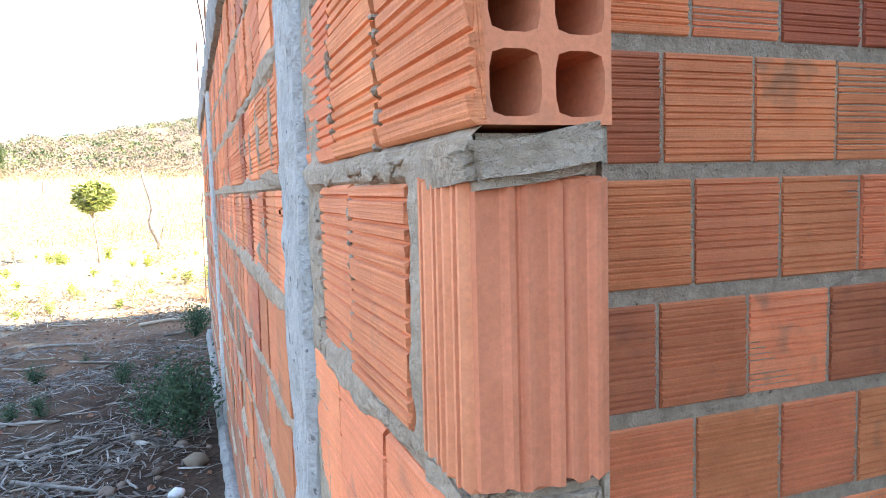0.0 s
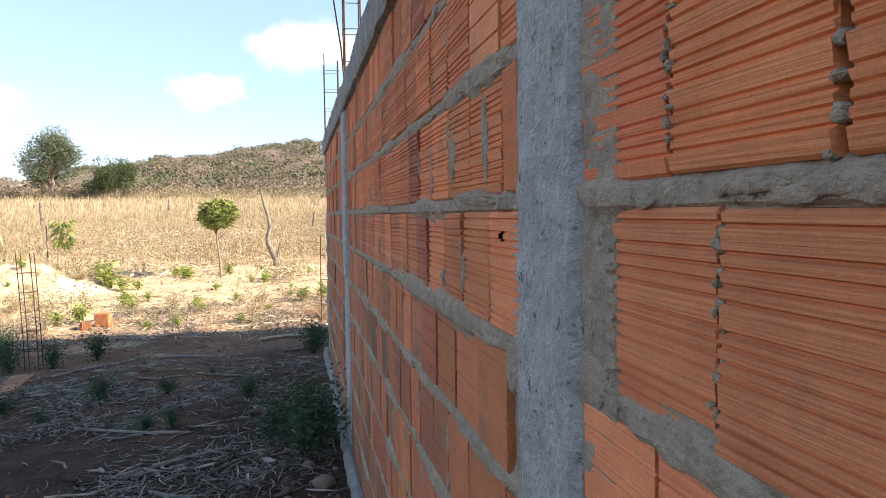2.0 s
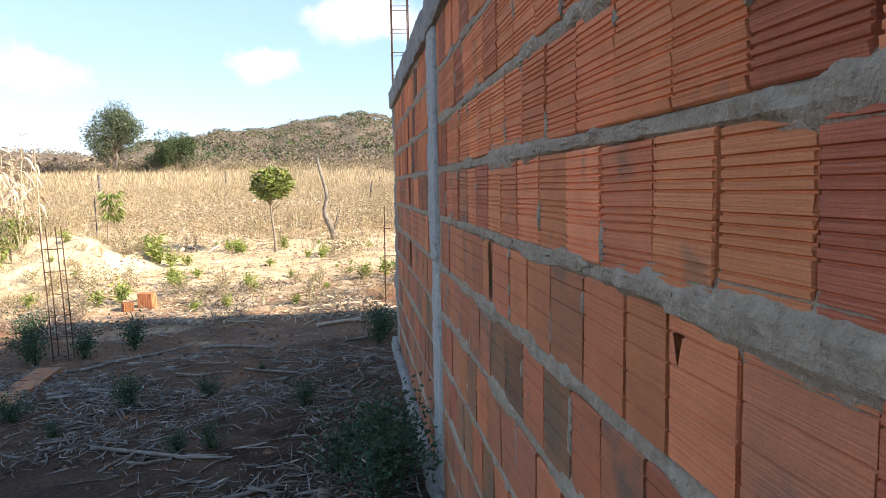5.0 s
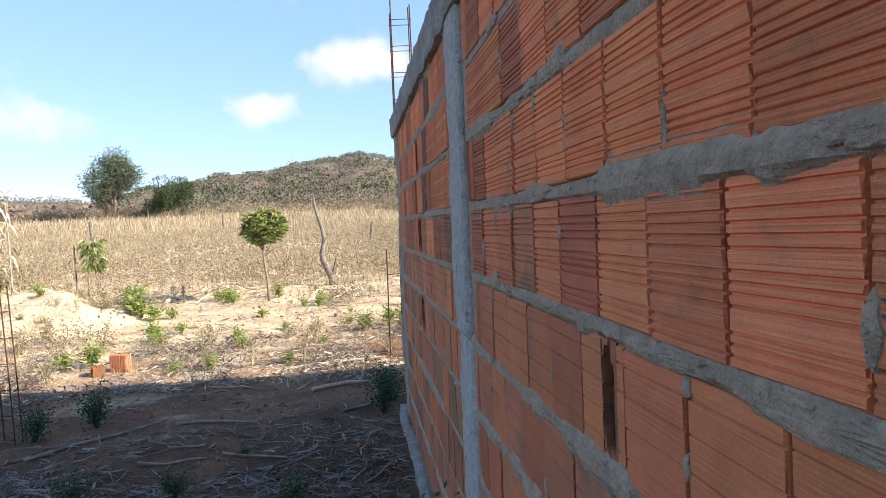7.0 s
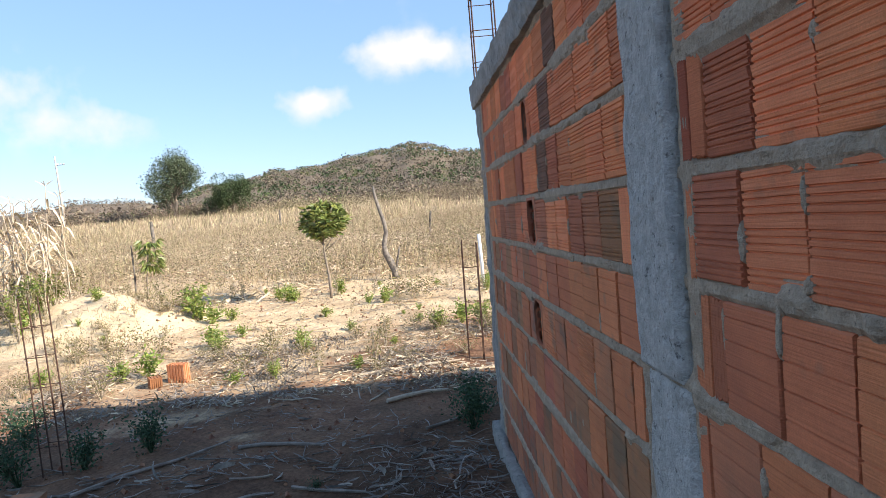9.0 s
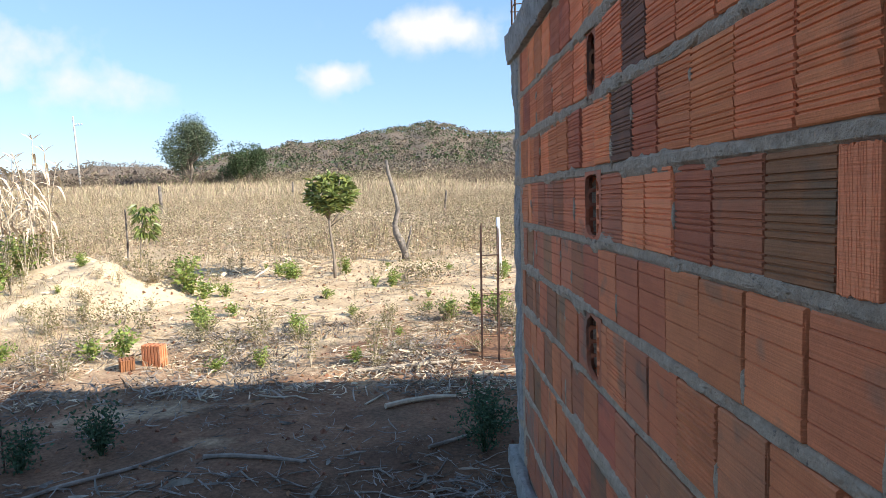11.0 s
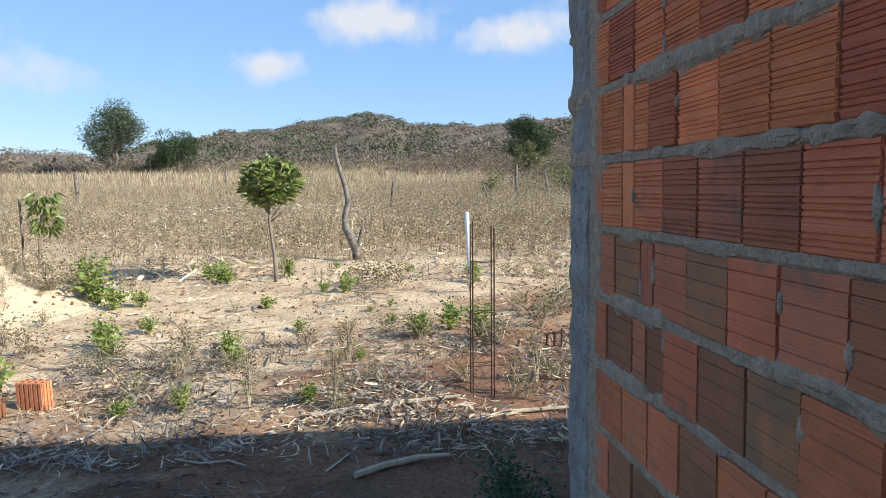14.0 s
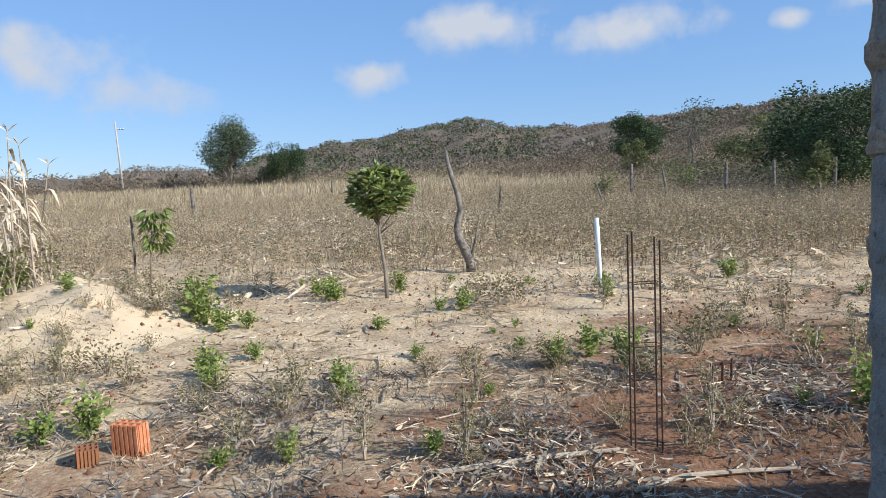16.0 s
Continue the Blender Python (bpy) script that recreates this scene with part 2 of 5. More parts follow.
M_SCRUB = material("dry_scrub", (0.22, 0.165, 0.12), (0.14, 0.115, 0.078), 0.04, 0.9, 0, 40, "island", 0.22, 0.03, (0.22, 0.17, 0.11), 0.06, 0.53, through_light=0.25, where="Position")
M_FARSCRUB = material("far_hill_scrub", (0.25, 0.195, 0.145), (0.17, 0.14, 0.10), 0.03, 0.9, 0, 40, "island", 0.35, 0.02, (0.135, 0.118, 0.085), 0.02, 0.53, through_light=0.2, where="Position")
M_STONE = material("brown_field_stone", (0.20, 0.15, 0.11), (0.12, 0.085, 0.06), 12, 0.9, 0.6, 40, "object", 0.35, 0.01)
M_WHITE = material("white_stone", (0.7, 0.69, 0.66), (0.5, 0.49, 0.46), 12, 0.9, 0.6, 40)
M_CLOD = material("soil_clods", (0.25, 0.125, 0.07), (0.17, 0.085, 0.05), 20, 0.95, 0.5, 60, "island", 0.35, 0.01)


def ground_material():
    m = bpy.data.materials.new("field_soil")
    m.use_nodes = True
    t = m.node_tree
    n, k = t.nodes, t.links
    bsdf = n["Principled BSDF"]
    bsdf.inputs["Roughness"].default_value = 0.97
    bsdf.inputs["Specular IOR Level"].default_value = 0.1
    pos = n.new("ShaderNodeNewGeometry").outputs["Position"]
    s = n.new("ShaderNodeSeparateXYZ")
    k.new(pos, s.inputs[0])

    def tex(scale, detail=6.0):
        q = n.new("ShaderNodeTexNoise")
        q.inputs["Scale"].default_value = scale
        q.inputs["Detail"].default_value = detail
        q.inputs["Roughness"].default_value = 0.65
        k.new(pos, q.inputs["Vector"])
        return q.outputs["Fac"]

    def rng(v, a, b, c=0.0, d=1.0):
        q = n.new("ShaderNodeMapRange")
        for nm, x in (("From Min", a), ("From Max", b), ("To Min", c), ("To Max", d)):
            q.inputs[nm].default_value = x
        k.new(v, q.inputs["Value"])
        return q.outputs[0]

    def add(a, b, op="ADD"):
        q = n.new("ShaderNodeMath")
        q.operation = op
        for i, v in enumerate((a, b)):
            if isinstance(v, float):
                q.inputs[i].default_value = v
            else:
                k.new(v, q.inputs[i])
        return q.outputs[0]

    def mix(f, a, b):
        q = n.new("ShaderNodeMix")
        q.data_type = "RGBA"
        k.new(f, q.inputs[0])
        for i, v in ((6, a), (7, b)):
            if isinstance(v, tuple):
                q.inputs[i].default_value = (*v, 1)
            else:
                k.new(v, q.inputs[i])
        return q.outputs[2]

    # littered soil by the building, darkened further to paint in the wall's shade
    shaded_soil = mix(rng(tex(3.5), 0.35, 0.65), (0.080, 0.046, 0.030), (0.040, 0.026, 0.018))
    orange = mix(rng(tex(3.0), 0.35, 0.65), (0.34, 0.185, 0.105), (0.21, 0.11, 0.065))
    red = mix(rng(add(s.outputs["Y"], rng(tex(1.3), 0.3, 0.7, -1.8, 1.8)), 6.0, 12.0), shaded_soil, orange)
    sand = mix(rng(tex(2.2), 0.35, 0.65), (0.68, 0.52, 0.325), (0.54, 0.385, 0.23))
    field = mix(rng(tex(0.7), 0.35, 0.65), (0.40, 0.30, 0.185), (0.28, 0.20, 0.12))
    hill = mix(rng(tex(0.05), 0.35, 0.65), (0.22, 0.17, 0.125), (0.15, 0.12, 0.085))
    wob = rng(tex(0.9), 0.3, 0.7, -1.6, 1.6)
    yy = add(s.outputs["Y"], wob)
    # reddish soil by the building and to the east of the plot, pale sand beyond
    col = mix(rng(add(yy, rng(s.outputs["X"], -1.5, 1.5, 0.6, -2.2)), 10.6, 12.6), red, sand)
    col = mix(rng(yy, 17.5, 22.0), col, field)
    col = mix(rng(s.outputs["Y"], 95.0, 130.0), col, hill)
    # rotted leaf mould in patches over the plot
    mould = add(rng(tex(1.7, 7.0), 0.50, 0.62, 0.0, 0.5), rng(s.outputs["Y"], 12.0, 15.5, 1.0, 0.45), "MULTIPLY")
    mould = add(mould, rng(s.outputs["Y"], 20.0, 24.0, 1.0, 0.0), "MULTIPLY")
    col = mix(mould, col, (0.115, 0.075, 0.047))
    speck = rng(tex(38.0, 4.0), 0.3, 0.7, 0.6, 1.3)
    hs = n.new("ShaderNodeHueSaturation")
    k.new(col, hs.inputs["Color"])
    k.new(speck, hs.inputs["Value"])
    k.new(hs.outputs[0], bsdf.inputs["Base Color"])
    b = n.new("ShaderNodeBump")
    b.inputs["Strength"].default_value = 0.8
    b.inputs["Distance"].default_value = 0.03
    k.new(tex(16.0, 8.0), b.inputs["Height"])
    k.new(b.outputs[0], bsdf.inputs["Normal"])
    return m


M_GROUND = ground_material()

# ---- building blocks ----
rs = np.random.RandomState(7)


class Geo:
    """Collects vertices and faces for one mesh."""

    def __init__(self):
        self.v, self.f, self.n = [], [], 0

    def add(self, verts, faces):
        self.v.extend(map(tuple, verts))
        self.f.extend([tuple(i + self.n for i in q) for q in faces])
        self.n += len(verts)

    def box(self, a, b):
        (x0, y0, z0), (x1, y1, z1) = a, b
        self.add([(x0, y0, z0), (x1, y0, z0), (x1, y1, z0), (x0, y1, z0), (x0, y0, z1), (x1, y0, z1), (x1, y1, z1), (x0, y1, z1)],
                 [(0, 3, 2, 1), (4, 5, 6, 7), (0, 1, 5, 4), (1, 2, 6, 5), (2, 3, 7, 6), (3, 0, 4, 7)])

    def tube(self, path, radii, sides=6, cap=True):
        path = [Vector(p) for p in path]
        verts, faces = [], []
        for i, p in enumerate(path):
            d = (path[min(i + 1, len(path) - 1)] - path[max(i - 1, 0)]).normalized()
            a = d.cross(Vector((0.31, 0.95, 0.02)) if abs(d.y) < 0.9 else Vector((1, 0, 0))).normalized()
            b = d.cross(a)
            for j in range(sides):
                w = 2 * math.pi * j / sides
                verts.append(p + (a * math.cos(w) + b * math.sin(w)) * radii[i])
        for i in range(len(path) - 1):
            for j in range(sides):
                q = i * sides
                faces.append((q + j, q + (j + 1) % sides, q + sides + (j + 1) % sides, q + sides + j))
        if cap:
            faces.append(tuple(range(sides - 1, -1, -1)))
            faces.append(tuple(range((len(path) - 1) * sides, len(path) * sides)))
        self.add(verts, faces)

    def leaves(self, base, way, length, width, droop=0.0):
        """Leaf blades: arrays of base points, unit directions, lengths, widths."""
        base, way = np.asarray(base, float), np.asarray(way, float)
        k = len(base)
        side = np.cross(way, rs.normal(size=(k, 3)))
        side /= np.linalg.norm(side, axis=1)[:, None] + 1e-9
        L, W = np.broadcast_to(length, (k,))[:, None], np.broadcast_to(width, (k,))[:, None]
        down = np.array((0, 0, -1.0)) * droop
        mid = base + way * L * 0.45 + down * L * 0.1
        tip = base + way * L + down * L * 0.5
        allv = np.stack([base, mid + side * W / 2, tip, mid - side * W / 2], 1).reshape(-1, 3)
        idx = np.arange(k)[:, None] * 4 + np.arange(4)
        self.add(allv.tolist(), idx.tolist())

    def blades(self, base, lean, height, width):
        """Upright bent blades of grass, two pieces each."""
        base = np.asarray(base, float)
        k = len(base)
        ang = rs.uniform(0, 2 * np.pi, k)
        side = np.stack([np.cos(ang), np.sin(ang), np.zeros(k)], 1) * (np.broadcast_to(width, (k,))[:, None] / 2)
        H = np.broadcast_to(height, (k,))[:, None]
        off = rs.normal(size=(k, 3)) * lean * H
        off[:, 2] = 0
        up = np.array((0, 0, 1.0))
        mid = base + up * H * 0.55 + off * 0.35
        tip = base + up * H + off
        allv = np.stack([base - side, base + side, mid + side * 0.7, mid - side * 0.7, tip], 1).reshape(-1, 3)
        q = np.arange(k)[:, None] * 5
        self.add(allv.tolist(), (q + np.array((0, 1, 2, 3))).tolist() + (q + np.array((3, 2, 4))).tolist())

    def mesh(self, name, mat, smooth=False):
        me = bpy.data.meshes.new(name)
        me.from_pydata(self.v, [], self.f)
        me.materials.append(mat)
        if smooth:
            me.polygons.foreach_set("use_smooth", [True] * len(me.polygons))
        me.update()
        return me


def part(name, geo, mat, parent=None, label="", smooth=False):
    ob = new(name, geo.mesh(name, mat, smooth) if isinstance(geo, Geo) else geo)
    if parent is not None:
        ob.parent = parent
    if label:
        ob["label"] = label
    return ob


def empty(name, x, y, z, rz=0.0):
    ob = new(name)
    ob.empty_display_size = 0.1
    ob.matrix_basis = pose(x, y, z, 0, 0, rz)
    return ob


def smooth01(t):
    t = np.clip(t, 0, 1)
    return t * t * (3 - 2 * t)


def ground_z(x, y):
    """Height of the plot and of the land round it."""
    x, y = np.asarray(x, float), np.asarray(y, float)
    z = np.interp(y, [-400, 9.6, 11.0, 13.0, 15.0, 16.8, 30, 110, 140, 2500], [-0.15, -0.15, -0.09, 0.05, 0.2, 0.29, 0.85, 4.0, 5.2, 6.0])
    # right-hand slope and hills, by bearing from the plot
    r = np.hypot(x, y - 7)
    b = np.arctan2(x, np.maximum(y - 7, 1e-3))
    back = y < 7
    right = smooth01((b - 0.02) / 0.35) * smooth01((r - 75) / 90) * 9.0
    rise = np.interp(b, [-0.75, -0.5, -0.36, -0.27, -0.2, -0.1, -0.06, -0.02, 0.02, 0.05, 0.09, 0.14, 0.2, 0.28, 0.35, 0.46, 0.8],
                     [0.0, 0.012, 0.03, 0.058, 0.068, 0.080, 0.088, 0.096, 0.098, 0.092, 0.083, 0.080, 0.081, 0.086, 0.088, 0.094, 0.10])
    rise = rise + 0.002 * np.sin(b * 61) + 0.0015 * np.sin(b * 137 + 1)
    h1 = np.maximum(rise * 390 + 1.3 - z - right, 0) * smooth01((r - 150) / 240) * (1 - 0.5 * smooth01((r - 400) / 500))
    h2 = (0.036 + 0.010 * np.exp(-((b + 0.41) / 0.07) ** 2)) * 900 * smooth01((r - 600) / 300)
    z = z + np.where(back, 0, right + np.maximum(h1, h2))
    return z


def lump(x, y, amp=1.0):
    """Small unevenness of the tilled soil."""
    return amp * (0.022 * np.sin(2.1 * x + 1.3 * np.sin(1.7 * y)) * np.sin(2.7 * y + 0.6 * np.sin(2.3 * x)) + 0.012 * np.sin(7.3 * x + 2 * np.sin(5.1 * y)) * np.sin(6.1 * y) + 0.006 * np.sin(17 * x + 3 * y) * np.sin(15 * y - 4 * x))


def heap(x, y):
    """Height of the sand heap over the soil."""
    u, v = (np.asarray(x, float) + 4.85) / 1.9, (np.asarray(y, float) - 14.25) / 1.7
    r = np.hypot(u, v * 1.02)
    h = 0.46 * smooth01(1 - r) ** 0.75 * (1 + 0.14 * np.sin(2.9 * x + 1.2) * np.sin(3.3 * y) + 0.10 * np.sin(7.1 * x + y) * np.sin(6.3 * y + 1))
    return np.where(r < 1, h - 0.03 + 0.015 * np.sin(14 * x) * np.sin(13 * y + 2 * x) * (1 - r), -0.03)


def gz(x, y):
    return float(gz_np(x, y))


def gz_np(x, y):
    return ground_z(x, y) + lump(x, y) + np.maximum(heap(x, y), 0)


# ---- ground ----
ys = np.concatenate([np.linspace(-300, -12, 12), np.linspace(-10, 2, 14), np.arange(2.3, 18, 0.11), np.geomspace(18.2, 2400, 130)])
xs_unit = np.concatenate([-np.geomspace(400, 6.2, 26), np.arange(-6, 3, 0.11), np.geomspace(3.2, 400, 28)])
grid_v, grid_f = [], []
for yv in ys:
    stretch = max(1.0, yv / 120)
    xs = np.where(np.abs(xs_unit) > 6, xs_unit * stretch, xs_unit * (1 + (stretch - 1)))
    far = smooth01((np.hypot(xs, yv) - 40) / 60)
    zz = ground_z(xs, np.full_like(xs, yv)) + lump(xs, yv) * (1 - far)
    zz = np.where(np.hypot(xs, yv - 7) > 150, zz + far * 1.5 * np.sin(xs * 0.05 + yv * 0.02) * np.sin(yv * 0.031), zz)
    grid_v.extend(zip(xs.tolist(), [float(yv)] * len(xs), zz.tolist()))
nx = len(xs_unit)
for j in range(len(ys) - 1):
    for i in range(nx - 1):
        grid_f.append((j * nx + i, j * nx + i + 1, (j + 1) * nx + i + 1, (j + 1) * nx + i))
gg = Geo()
gg.v, gg.f = grid_v, grid_f
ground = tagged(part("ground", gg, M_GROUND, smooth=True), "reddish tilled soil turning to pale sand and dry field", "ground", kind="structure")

def rough_slab(name, a, b, mat, label, cell=0.03, amp=0.006, seed=0.0, wander=0.0):
    """A concrete member with uneven faces and worn arrises."""
    (x0, y0, z0), (x1, y1, z1) = a, b
    n3 = [max(1, int(round((q - p) / cell))) for p, q in ((x0, x1), (y0, y1), (z0, z1))]
    bm = bmesh.new()
    index = {}

    def vert(i, j, k):
        if (i, j, k) not in index:
            p = Vector((x0 + (x1 - x0) * i / n3[0], y0 + (y1 - y0) * j / n3[1], z0 + (z1 - z0) * k / n3[2]))
            d = Vector((noise.noise(p * 9 + Vector((seed, 0, 0))), noise.noise(p * 9 + Vector((0, seed + 5, 0))), noise.noise(p * 9 + Vector((0, 0, seed + 9))))) * amp
            d += Vector((noise.noise(p * 28), noise.noise(p * 28 + Vector((4, 4, 4))), 0)) * amp * 0.5
            d += Vector((noise.noise(Vector((seed, 1, p.z * 1.6))), noise.noise(Vector((seed + 3, 1, p.z * 1.6))), 0)) * wander
            edges = (i in (0, n3[0])) + (j in (0, n3[1])) + (k in (0, n3[2]))
            if edges >= 2:
                c = Vector(((x0 + x1) / 2, (y0 + y1) / 2, (z0 + z1) / 2))
                w = Vector([(-1 if v == 0 else 1 if v == m else 0) for v, m in zip((i, j, k), n3)])
                d -= w * 0.006
            index[(i, j, k)] = bm.verts.new(p + d)
        return index[(i, j, k)]

    for i in range(n3[0]):
        for j in range(n3[1]):
            for k in (0, n3[2]):
                bm.faces.new([vert(i, j, k), vert(i + 1, j, k), vert(i + 1, j + 1, k), vert(i, j + 1, k)])
    for i in range(n3[0]):
        for k in range(n3[2]):
            for j in (0, n3[1]):
                bm.faces.new([vert(i, j, k), vert(i + 1, j, k), vert(i + 1, j, k + 1), vert(i, j, k + 1)])
    for j in range(n3[1]):
        for k in range(n3[2]):
            for i in (0, n3[0]):
                bm.faces.new([vert(i, j, k), vert(i, j + 1, k), vert(i, j + 1, k + 1), vert(i, j, k + 1)])
    bmesh.ops.recalc_face_normals(bm, faces=bm.faces)
    me = bpy.data.meshes.new(name)
    bm.to_mesh(me)
    bm.free()
    me.materials.append(mat)
    return tagged(new(name, me), label, "concrete", kind="structure")


# ---- brick wall beside the path ----
FACE, PITCH, TOP0 = 0.195, 0.213, 1.385
BH = 0.185
WALL0, WALL1 = 1.16, 8.74
TOPS = [TOP0 + PITCH * k for k in (3, 2, 1, 0, -1, -2, -3, -4, -5, -6)]
# first joint, brick pitch for the stretches before, between and after the concrete columns
ROWS_STUB = {3: 1.365, 2: 1.46, 1: 1.365, 0: 1.479, -1: 1.38, -2: 1.47, -3: 1.36, -4: 1.46, -5: 1.37, -6: 1.46}
ROWS_MID = {3: (2.12, 0.186), 2: (2.230, 0.187), -3: (2.23, 0.187), -4: (2.15, 0.186), -5: (2.06, 0.187), -6: (2.13, 0.186)}
ROWS_FAR = {3: (5.80, 0.184), 2: (5.945, 0.1841), -3: (5.861, 0.182), -4: (5.76, 0.184), -5: (5.84, 0.184), -6: (5.75, 0.184)}
# courses at eye height, whose joints wander
JOINTS_MID = {
    1: (1.952, 2.036, 2.238, 2.423, 2.602, 2.77, 2.935, 3.096, 3.279, 3.457, 3.645, 3.837, 4.021, 4.20, 4.385, 4.571, 4.757, 4.94, 5.105, 5.268, 5.33),
    0: (1.945, 2.119, 2.303, 2.482, 2.664, 2.83, 2.99, 3.151, 3.332, 3.514, 3.704, 3.892, 4.07, 4.256, 4.44, 4.62, 4.805, 4.98, 5.16, 5.34),
    -1: (2.016, 2.196, 2.383, 2.569, 2.751, 2.939, 3.10, 3.235, 3.42, 3.613, 3.798, 3.985, 4.165, 4.344, 4.52, 4.70, 4.895, 5.065, 5.24, 5.30),
    -2: (1.95, 2.035, 2.27, 2.459, 2.62, 2.805, 2.975, 3.16, 3.33, 3.49, 3.665, 3.85, 4.04, 4.23, 4.40, 4.59, 4.775, 4.964, 5.142, 5.33)}
JOINTS_FAR = {
    1: (5.695, 5.874, 6.055, 6.24, 6.423, 6.607, 6.788, 6.96, 7.138, 7.333, 7.518, 7.703, 7.893, 8.054, 8.15, 8.23, 8.40),
    0: (5.69, 5.776, 5.96, 6.144, 6.328, 6.512, 6.695, 6.90, 7.085, 7.237, 7.42, 7.60, 7.788, 7.97, 8.152, 8.235, 8.40),
    -1: (5.665, 5.84, 6.02, 6.20, 6.38, 6.564, 6.746, 6.929, 7.108, 7.293, 7.476, 7.652, 7.835, 8.02, 8.10, 8.29, 8.44),
    -2: (5.69, 5.76, 5.94, 6.12, 6.305, 6.488, 6.668, 6.849, 7.03, 7.207, 7.405, 7.579, 7.77, 7.95, 8.06, 8.157, 8.35)}
COL1, COL2, COL3 = (1.735, 1.94), (5.375, 5.645), (8.46, 8.74)
# openings left in the courses: y from, to, z from, to
VENTS = [(6.908, 7.092, 1.20, 1.395), (6.918, 7.092, 0.772, 0.965), (6.945, 7.05, 1.62, 1.80)]
HOLES = [(3.060, 3.090, 1.10, 1.167), (4.199, 4.247, 1.00, 1.17), (2.035, 2.085, 1.31, 1.375), (5.68, 5.70, 0.872, 0.90)]


def brick_profile(kind):
    """The ridged face as points (depth, height), from the bottom up."""
    h = BH / 2
    pts = [(0.004, -h), (0.0, -h + 0.003)]
    if kind == 0:
        z = -h + 0.001
        for step in (0.018, 0.011, 0.010, 0.011, 0.021, 0.010, 0.010, 0.013, 0.022, 0.011, 0.010, 0.011, 0.014):
            z += step
            bulge = -0.0030 if step > 0.016 else -0.0010
            pts += [(bulge, z - 0.0032), (0.0032, z - 0.0013), (0.0032, z + 0.0003), (0.0002, z + 0.0020)]
    elif kind == 1:
        z = -h + 0.002
        for step in (0.011, 0.011, 0.011, 0.026, 0.012, 0.011, 0.011, 0.022, 0.012, 0.012, 0.012, 0.02):
            z += step
            if z > h - 0.005:
                break
            pts += [(-0.0006, z - 0.0024), (0.0036, z - 0.0010), (0.0036, z + 0.0010), (0.0, z + 0.0024)]
    elif kind == 3:
        z = -h
        for step in (0.020, 0.020, 0.034, 0.024, 0.018, 0.036, 0.018):
            z += step
            pts += [(-0.0035, z - 0.012), (-0.0035, z - 0.0045), (0.0035, z - 0.002), (0.0035, z + 0.002)]
    elif kind == 4:
        z = -h + 0.004
        for step in (0.026, 0.036, 0.018, 0.040, 0.024):
            z += step
            pts += [(-0.003, z - 0.014), (-0.0035, z - 0.006), (0.0, z), (0.0005, z + 0.003)]
    else:
        z = -h
        for step in (0.034, 0.043, 0.043, 0.040):
            z += step
            pts += [(0.0, z - 0.0020), (0.0036, z), (0.0, z + 0.0020)]
    pts += [(0.0, h - 0.003), (0.004, h)]
    return pts


def brick_geo(kind, width, deep=0.045, upright=False, hole=None, broken=False):
    """A ridged hollow brick, its ridged face towards -x, centred on its face."""
    g = Geo()
    pts = brick_profile(kind)
    k = len(pts)
    w = width / 2
    chips = [rs.uniform(0, 0.0028) for _ in range(k)], [rs.uniform(0, 0.0028) for _ in range(k)]
    lay = (lambda y, z: (z * width / BH, y * BH / width)) if upright else (lambda y, z: (y, z))
    verts = []
    for s, chip in ((-1, chips[0]), (1, chips[1])):
        for (d, z), c in zip(pts, chip):
            y2, z2 = lay(s * (w - c), z)
            verts.append((d, y2, z2))
        for z in (-BH / 2, BH / 2):
            y2, z2 = lay(s * w, z)
            verts.append((deep, y2, z2))
    m = k + 2
    faces = [(i, i + 1, m + i + 1, m + i) if not upright else (i, m + i, m + i + 1, i + 1) for i in range(k - 1)]
    if hole:
        # a knocked-in hole with a ragged edge: centre y, z and radius
        hy, hz, hr = hole
        for i in range(k - 1):
            z = (pts[i][1] + pts[i + 1][1]) / 2
            if abs(z - hz) < hr:
                e = len(verts)
                for n, (d, zz) in enumerate((pts[i], pts[i + 1])):
                    r = math.sqrt(max(hr * hr - (zz - hz) ** 2, 0.0)) * rs.uniform(0.8, 1.15) + 0.001
                    verts += [(d, hy - r, zz), (d, hy + r, zz)]
                faces[i] = (i, i + 1, e + 2, e)
                faces.append((e + 1, e + 3, m + i + 1, m + i))
    faces.append((k - 1, k + 1, m + k + 1, m + k - 1))
    faces.append((0, m, m + k, k))
    if not broken:
        faces.append(tuple(range(k)) + (k + 1, k))
    faces.append(tuple(m + i for i in range(k - 1, -1, -1)) + (m + k, m + k + 1))
    g.add(verts, faces)
    return g


BRICKS = {}


def brick_mesh(kind, width, upright, mat):
    width = round(width * 250) / 250
    key = (kind, width, upright, mat.name, rs.randint(3))
    if key not in BRICKS:
        BRICKS[key] = brick_geo(kind, width, 0.045, upright).mesh("brick", mat)
    return BRICKS[key]


def blocked(y0, y1, z):
    """The pieces that openings leave of a brick."""
    for a, b, c, d in VENTS + HOLES[1:2]:
        if c - 0.06 < z < d + 0.06 and y0 < b - 0.003 and y1 > a + 0.003:
            return [(p, q) for p, q in ((y0, a), (b, y1)) if q - p > 0.012]
    return [(y0, y1)]


def course(first, pitch, lo, hi):
    """Bricks of one course between two columns: (from, to, stands upright)."""
    out = []
    j = first
    while j - pitch > lo + 0.02:
        j -= pitch
    if j - lo > 0.1:
        out.append((lo + 0.012, j, False))
    elif j - lo > 0.05:
        out.append((lo + 0.006, j - 0.004, True))
    while j < hi - 0.03:
        e = min(j + pitch, hi - 0.004)
        out.append((j, e, e - j < 0.085))
        j += pitch
    return out


